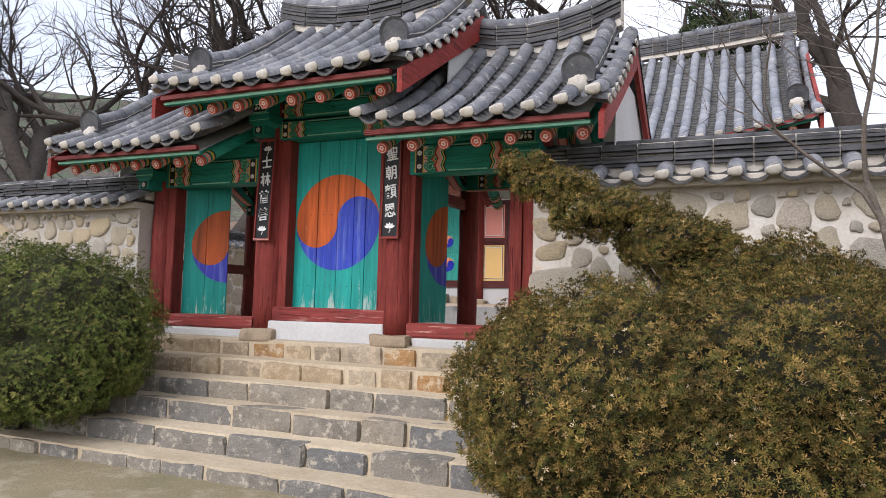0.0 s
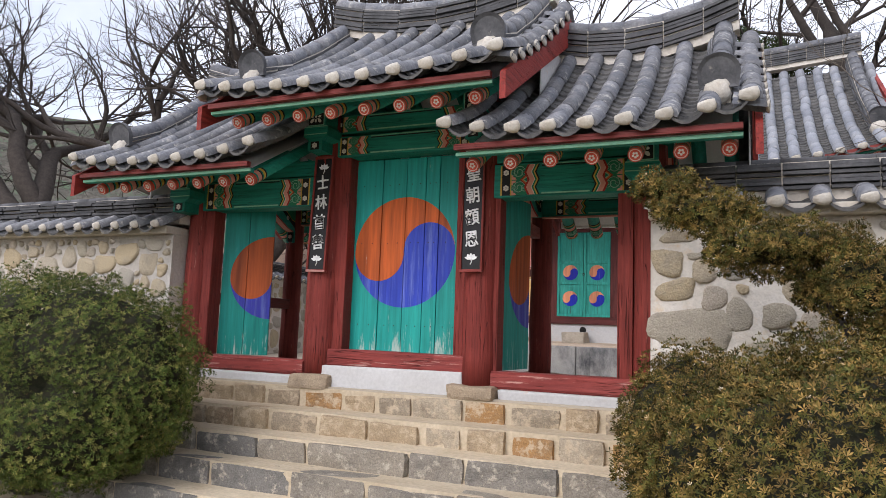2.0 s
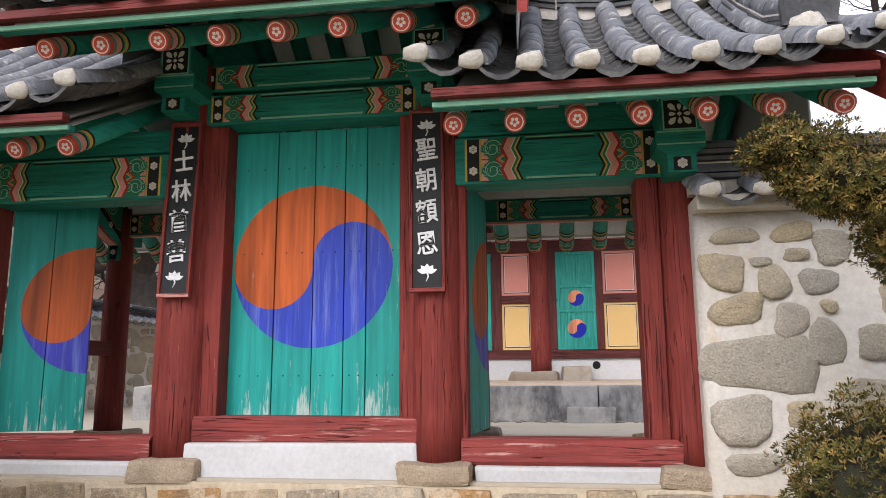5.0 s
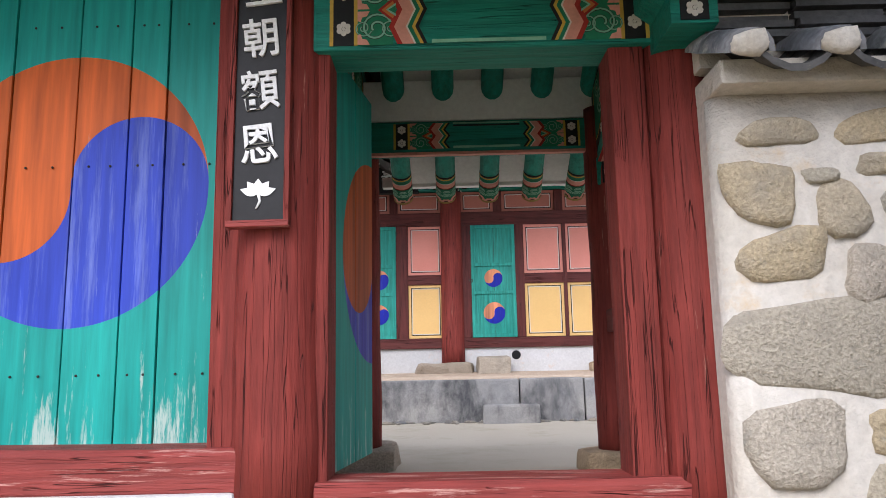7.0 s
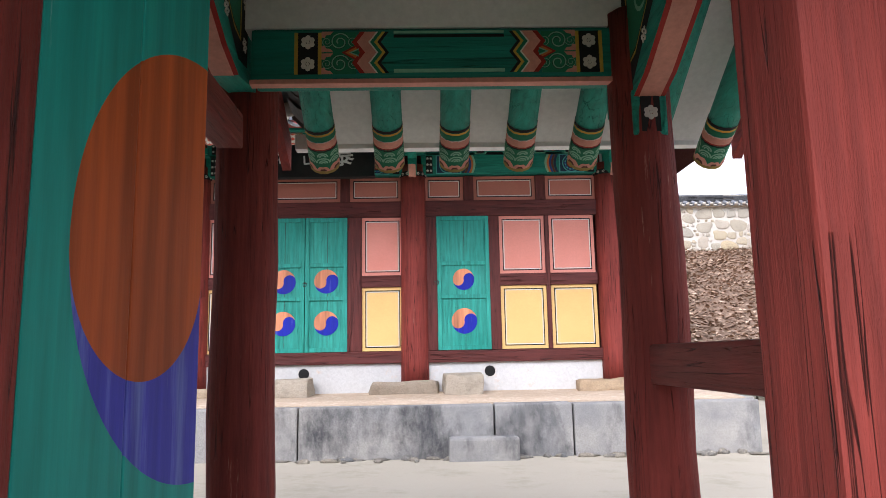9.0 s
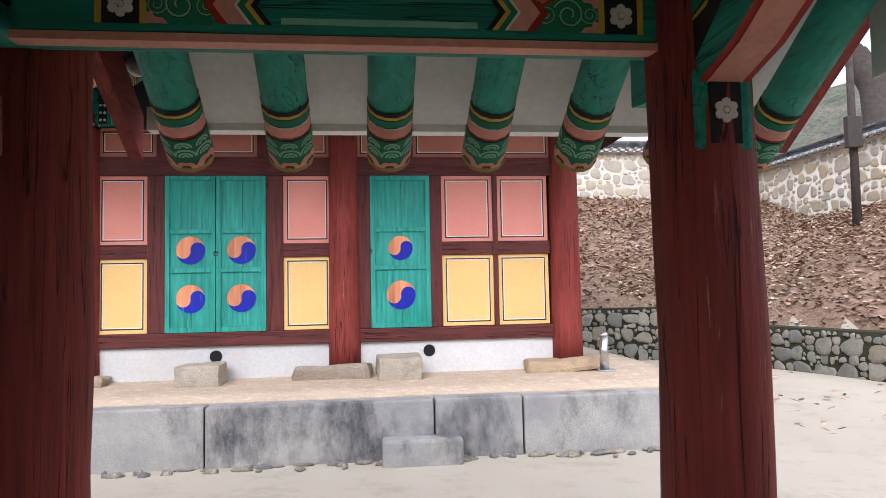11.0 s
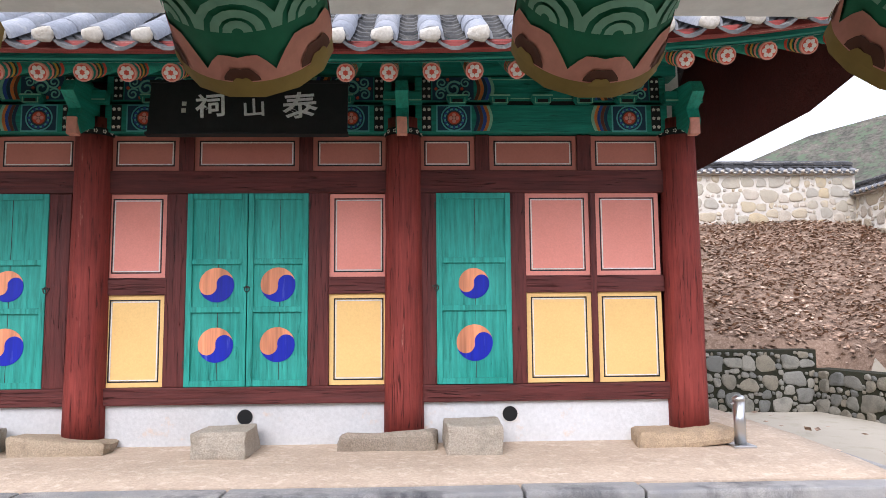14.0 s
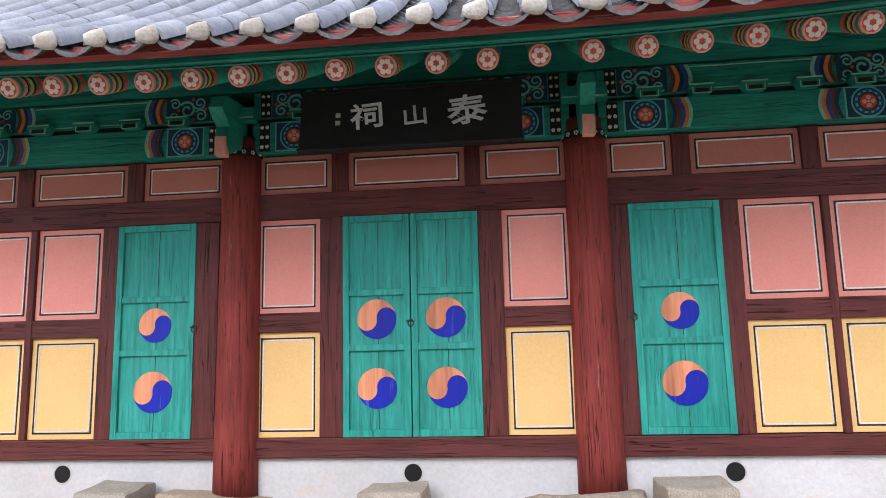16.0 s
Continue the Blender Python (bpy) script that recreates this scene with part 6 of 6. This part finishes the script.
# ---- planting ----
def sprig_shell(lumps, count, size, seed, up=0.35, keep=None, thin=1.0):
    """Needle sprigs over the outside of a union of ellipsoids (centre, radii)."""
    rnd = random.Random(seed)
    verts, faces = [], []
    areas = [r[0] * r[1] + r[1] * r[2] + r[0] * r[2] for _, r in lumps]
    tot = sum(areas)
    for (c, r), ar in zip(lumps, areas):
        for _ in range(int(count * ar / tot)):
            v = Vector((rnd.gauss(0, 1), rnd.gauss(0, 1), rnd.gauss(0, 1))).normalized()
            p = Vector((c[0] + v.x * r[0], c[1] + v.y * r[1], c[2] + v.z * r[2]))
            bump = (noise.noise(p * 2.6) * 0.13 + noise.noise(p * 7.5) * 0.15 + noise.noise(p * 21) * 0.07) * (0.45 + 0.55 * min(1.0, min(r) / 0.5))
            nrm = Vector((v.x / r[0], v.y / r[1], v.z / r[2])).normalized()
            depth = rnd.random() ** 2 * 0.1
            p += nrm * (bump - depth)
            if any(o is not c and sum(((p[i] - o[i]) / q[i]) ** 2 for i in range(3)) < 0.8 for o, q in lumps):
                continue
            d = (nrm + Vector((rnd.gauss(0, 0.35), rnd.gauss(0, 0.35), rnd.gauss(0, 0.35) + up))).normalized()
            a = d.orthogonal().normalized()
            a.rotate(Matrix.Rotation(rnd.uniform(0, 6.28), 3, d))
            e = d.cross(a)
            L = size * rnd.uniform(0.7, 1.35)
            nn = 5
            b0 = len(verts)
            verts.append(p)
            for k in range(nn):
                an = 2 * math.pi * k / nn + rnd.uniform(-0.3, 0.3)
                out_ = a * math.cos(an) + e * math.sin(an)
                nd = (d * rnd.uniform(0.1, 1.0) + out_ * rnd.uniform(0.5, 1.0)).normalized()
                side = nd.cross(d if k % 2 else out_ + d * 0.3).normalized() * L * 0.15 * thin
                b1 = len(verts)
                verts += [p + nd * L * 0.6 + side, p + nd * L, p + nd * L * 0.6 - side]
                faces.append((b0, b1, b1 + 1, b1 + 2))
    return verts, faces


def core(lumps, shrink=0.84):
    b = B()
    for c, r in lumps:
        k0 = len(b.verts)
        m = bmesh.ops.create_icosphere(b, subdivisions=3, radius=1)
        for v in m["verts"]:
            q = Vector((c[0] + v.co.x * r[0] * shrink, c[1] + v.co.y * r[1] * shrink, c[2] + v.co.z * r[2] * shrink))
            v.co = q + v.co * (noise.noise(q * 2.6) * 0.13 + noise.noise(q * 7) * 0.05) * min(1.0, min(r) / 0.5)
    return b


def shrub(label, base, lumps, count, size, material, seed, dead=0, stems=5, shrink=0.82):
    t = thing("yew_shrub", label, "shrub", pose(*base), group="clipped yews")
    loc = [(tuple(c[i] - base[i] for i in range(3)), r) for c, r in lumps]
    vs, fs = sprig_shell(loc, count, size, seed)
    me = bpy.data.meshes.new("crown")
    me.from_pydata(vs, [], fs)
    me.materials.append(material)
    tagged(part("crown", me, None, t, "dense short needle sprigs"), kind="stuff")
    if dead:
        vs, fs = sprig_shell([(c, (r[0] * 1.02, r[1] * 1.02, r[2] * 1.02)) for c, r in loc], dead, size * 0.7, seed + 1)
        me = bpy.data.meshes.new("dried_tip")
        me.from_pydata(vs, [], fs)
        me.materials.append(YEW_DEAD)
        tagged(part("dried_tip", me, None, t, "dried straw-coloured tips"), kind="stuff")
    # Solid near-black filler, standing in for the shade deep between the sprigs.
    part("inner_twig_core", core(loc, shrink), GAP_SHADE, t)
    b = B()
    rnd = random.Random(seed)
    for k in range(stems):
        c, r = loc[k % len(loc)]
        tube(b, [(rnd.uniform(-0.15, 0.15), rnd.uniform(-0.1, 0.1), -0.05), (c[0] * 0.4, c[1] * 0.4, c[2] * 0.4), c], [0.05, 0.04, 0.02], 7)
    part("stem", b, BARK, t)


shrub("large rounded yew with brownish winter tips beside the steps", (-0.15, 4.2, 0.0),
      [((-0.55, 4.3, 0.86), (1.0, 0.75, 0.7)), ((0.25, 4.3, 0.98), (0.95, 0.8, 0.62)), ((-0.1, 4.1, 0.6), (1.1, 0.75, 0.55)), ((-0.5, 4.95, 1.1), (0.6, 0.5, 0.45)), ((-1.36, 5.1, 1.05), (0.36, 0.34, 0.42))],
      120000, 0.0215, YEW_BROWN, 3, 2200)
shrub("sprawling dark yew branch reaching over the wall foot", (0.6, 5.3, 0.0),
      [((1.1, 5.35, 1.05), (0.7, 0.5, 0.5)), ((0.6, 5.3, 1.38), (0.58, 0.42, 0.36)), ((0.12, 5.3, 1.64), (0.52, 0.36, 0.28)), ((-0.36, 5.3, 1.86), (0.45, 0.32, 0.22)), ((-0.84, 5.3, 2.09), (0.4, 0.28, 0.17)), ((-1.25, 5.3, 2.31), (0.3, 0.24, 0.13)), ((-1.48, 5.3, 2.46), (0.2, 0.18, 0.12))],
      62000, 0.022, YEW_BROWN, 5, 250, shrink=0.62)
shrub("dark green rounded yew at the side of the steps", (-6.4, 4.9, 0.0),
      [((-5.9, 5.0, 1.1), (0.95, 0.75, 0.75)), ((-6.7, 4.9, 1.1), (0.95, 0.85, 0.8)), ((-6.1, 4.8, 0.75), (1.0, 0.8, 0.55))],
      62000, 0.022, YEW_GREEN, 7, 250)


def tree(label, base, height, r, seed, spread=0.7, depth=6, lean=(0, 0), bark=None, first=0.3, crown=True, twig=0.012):
    """A bare winter tree: a tapered trunk that forks into ever finer limbs."""
    rnd = random.Random(seed)
    t = thing("bare_tree", label, "tree", pose(*base), group="bare trees")
    trunk, limbs = B(), B()

    def grow(p, d, length, rad, level):
        n = 4 if level < 4 else 3
        pts, rr = [p], [rad]
        for k in range(n):
            d = (d + Vector((rnd.gauss(0, 0.16), rnd.gauss(0, 0.16), rnd.gauss(0.02, 0.1)))).normalized()
            p = p + d * length / n
            pts.append(p)
            rr.append(rad * (1 - 0.3 * (k + 1) / n))
        tube(trunk if level == 0 else limbs, pts, rr, 9 if level < 2 else 5 if level < 4 else 3, cap=False)
        if level >= depth:
            return
        kids = 3 if level < 4 else rnd.choice((2, 3, 3))
        for k in range(kids):
            i = n if k == 0 else rnd.randint(max(1, int(n * 0.5)), n)
            a = d.orthogonal().normalized()
            a.rotate(Matrix.Rotation(rnd.uniform(0, 6.28), 3, d))
            nd = (d + a * rnd.uniform(0.35, 1.0) * spread * (0.5 if k == 0 else 1.1) + Vector((0, 0, 0.08))).normalized()
            grow(pts[i], nd, length * rnd.uniform(0.62, 0.86), max(twig * 0.4, rr[i] * (0.88 if k == 0 else rnd.uniform(0.52, 0.8))), level + 1)
    grow(Vector((0, 0, -0.2)), Vector((lean[0], lean[1], 1)).normalized(), height * first, r, 0)
    part("trunk", trunk, bark or BARK, t)
    tagged(part("crown", limbs, bark or BARK, t, "bare crooked limbs and twigs"), kind="stuff")


tree("big bare broadleaf tree with spreading crooked limbs behind the gate", (-17.0, 19.0, 0.8), 27, 0.62, 8, 1.1, 7, (0.05, -0.05), first=0.2)
tree("big bare broadleaf tree with spreading crooked limbs behind the gate", (-22.0, 16.0, 0.8), 26, 0.6, 12, 1.1, 7, (0.1, -0.05), first=0.19)
tree("big bare broadleaf tree with crooked limbs beside the hall", (-14.2, 22.5, 0.8), 26, 0.75, 91, 1.2, 7, (-0.25, -0.15), first=0.2)
tree("big bare broadleaf tree with crooked limbs beside the hall", (-19.5, 22.5, 0.8), 24, 0.66, 101, 1.2, 7, (-0.05, -0.2), first=0.2)
tree("big bare broadleaf tree beyond the courtyard wall", (-15.0, 27.0, 2.5), 27, 0.55, 21, 1.05, 7, (0.05, -0.05), first=0.2)
tree("bare broadleaf tree behind the hall", (-6.5, 31, 4.8), 22, 0.45, 33, 1.0, 7, first=0.24)
tree("big bare broadleaf tree on the leafy hill", (4.5, 29.5, 5.2), 25, 0.6, 44, 1.1, 7, (-0.1, -0.1), first=0.22)
tree("big bare broadleaf tree on the leafy hill", (12.5, 25, 5.0), 22, 0.55, 55, 1.1, 7, (-0.3, -0.1), first=0.22)


def pine(base, h, seed):
    rnd_ = random.Random(seed)
    t = thing("pine_tree", "tall green pine with clumped crown behind the hall", "tree", pose(*base), group="pines")
    b = B()
    tube(b, [(0, 0, -0.3), (0.1, 0, h * 0.4), (-0.15, 0.1, h * 0.75), (0.1, 0, h)], [0.24, 0.2, 0.13, 0.05], 9)
    part("trunk", b, BARK, t)
    lumps = []
    br = B()
    for k in range(9):
        a, z = rnd_.uniform(0, 6.28), h * rnd_.uniform(0.6, 1.0)
        r = rnd_.uniform(0.6, 2.2) * (1.2 - z / h * 0.7)
        c = (r * math.cos(a), r * math.sin(a), z)
        lumps.append((c, (rnd_.uniform(0.6, 1.1), rnd_.uniform(0.6, 1.1), rnd_.uniform(0.25, 0.45))))
        tube(br, [(0, 0, z - 0.6), c], [0.06, 0.02], 5)
    tagged(part("branches", br, BARK, t), kind="stuff")
    vs, fs = sprig_shell(lumps, 3500, 0.2, seed, thin=0.6)
    me = bpy.data.meshes.new("needles")
    me.from_pydata(vs, [], fs)
    me.materials.append(PINE)
    tagged(part("needles", me, None, t), kind="stuff")


pine((-2.2, 29, 5.0), 8.6, 4)
pine((-0.2, 31, 5.0), 8.2, 6)
tree("slim bare tree with fine twigs before the wall", (0.95, 5.75, 0.0), 4.6, 0.06, 77, 0.85, 6, (0.02, 0.02), BARK_PALE, 0.4, twig=0.006)

# leaves on the slope
rnd = random.Random(9)
verts, faces = [], []
for _ in range(60000):
    x, y = rnd.uniform(-2, 16), rnd.uniform(12, 30)
    z = hill_z(x, y)
    if z < 1.4 and rnd.random() > 0.02:
        continue
    s = rnd.uniform(0.03, 0.075)
    a = rnd.uniform(0, 6.28)
    u, w = Vector((math.cos(a), math.sin(a), rnd.uniform(-0.5, 0.5))) * s, Vector((-math.sin(a), math.cos(a), rnd.uniform(-0.5, 0.5))) * s * 0.6
    p = Vector((x, y, z + rnd.uniform(0.02, 0.09) + 0.15 * noise.noise(Vector((x * 0.3, y * 0.3, 5)))))
    b0 = len(verts)
    verts += [p - u, p + w, p + u, p - w]
    faces.append((b0, b0 + 1, b0 + 2, b0 + 3))
me = bpy.data.meshes.new("fallen_leaves")
me.from_pydata(verts, [], faces)
me.materials.append(LEAF_DRY)
tagged(new("fallen_leaves", me), "dry brown fallen leaves covering the slope", "leaves", kind="stuff")

# ---- hanging boards on the middle posts ----
def couplet(x, text, tilt):
    t = thing("couplet_board", "tall black board with white brush characters and a red rim", "sign", pose(x, YF - 0.19, 2.06, -2.0, tilt, 0), group="couplet boards")
    w, h = 0.085, 1.06
    panel = part("panel", box(B(), -w, w, 0, 0.025, 0, h, 0, 0.003), BLACK, t)
    for bx in ((-w - 0.018, -w, -0.018, h + 0.015), (w, w + 0.018, -0.018, h + 0.015)):
        part("rim", box(B(), bx[0], bx[1], -0.012, 0.03, bx[2], bx[3], 0, 0.003), RED, t)
    for z0 in (-0.022, h):
        part("rim", box(B(), -w - 0.018, w + 0.018, -0.013, 0.03, z0, z0 + 0.022, 0, 0.003), RED_X, t)
    for k, ch in enumerate(text):
        char(ch, 0.15, SIGN_WHITE, panel, pose(0, -0.003, h - 0.24 - 0.19 * k, 0, -6, 0) @ Matrix.Diagonal((0.88, 1, 1.0, 1)), "white brush character")
    for zc, up in ((h - 0.085, -1), (0.1, 1)):
        b = B()
        for k in range(5):
            a = math.pi / 2 + (k - 2) * 0.62
            n = 9
            edge = []
            for i in range(n + 1):
                u = i / n
                edge.append((0.062 * u, 0.017 * math.sin(math.pi * u ** 0.8)))
            pts = edge + [(p, -q) for p, q in edge[-2:0:-1]]
            b.faces.new([b.verts.new((p * math.cos(a) - q * math.sin(a), -0.004 - 0.0004 * k, zc - 0.012 + 0.85 * (p * math.sin(a) + q * math.cos(a)))) for p, q in pts])
        tube(b, [(0, -0.003, zc - 0.01), (0.007, -0.003, zc - 0.035), (-0.006, -0.003, zc - 0.062)], [0.006, 0.005, 0.003], 6)
        part("lotus_mark", b, SIGN_WHITE, panel, "white painted lotus")


couplet(-4.70, "士林首善", 0.6)
couplet(-3.155, "聖朝額恩", -0.4)

# notice sheet on the side rail and a dark stand inside the gate
t = thing("notice_sheet", "white paper notice with red lettering on the side rail", "notice", pose(PXR[2] + 0.062, 7.1, 2.62, 0, 0, 90))
sheet = part("sheet", box(B(), -0.1, 0.1, -0.002, 0.002, -0.02, 0.26), SIGN_WHITE, t)
char("화", 0.11, D_RED, sheet, pose(0.02, -0.004, 0.17), "red printed character", 0.001)
char("체)", 0.055, IRON, sheet, pose(0.0, -0.004, 0.06), "small black printed character", 0.001)
t = thing("small_stand", "dark wooden stand with a sloping top beside the post", "stand", pose(-1.45, 7.0, LAND))
for u, w in ((-0.1, -0.1), (0.1, -0.1), (-0.1, 0.1), (0.1, 0.1)):
    part("leg", box(B(), u - 0.02, u + 0.02, w - 0.02, w + 0.02, 0.0, 0.55, 0, 0.004), IRON, t)
part("box_body", box(B(), -0.12, 0.12, -0.12, 0.12, 0.3, 0.55, 0, 0.006), IRON, t)
part("stand_top", box(B(), -0.15, 0.15, -0.15, 0.15, 0.55, 0.585, 0.004, 0.008), IRON, t)
# lamp pole on the slope
px, py = 8.6, 21.0
t = thing("lamp_pole", "dark timber pole with a small box on the slope", "pole", pose(px, py, hill_z(px, py) - 0.1))
part("shaft", tube(B(), [(0, 0, 0), (0, 0, 5.2)], [0.1, 0.07], 10), BARK, t)
part("switch_box", box(B(), -0.3, 0.05, -0.25, -0.1, 1.9, 2.6, 0, 0.02), IRON, t)
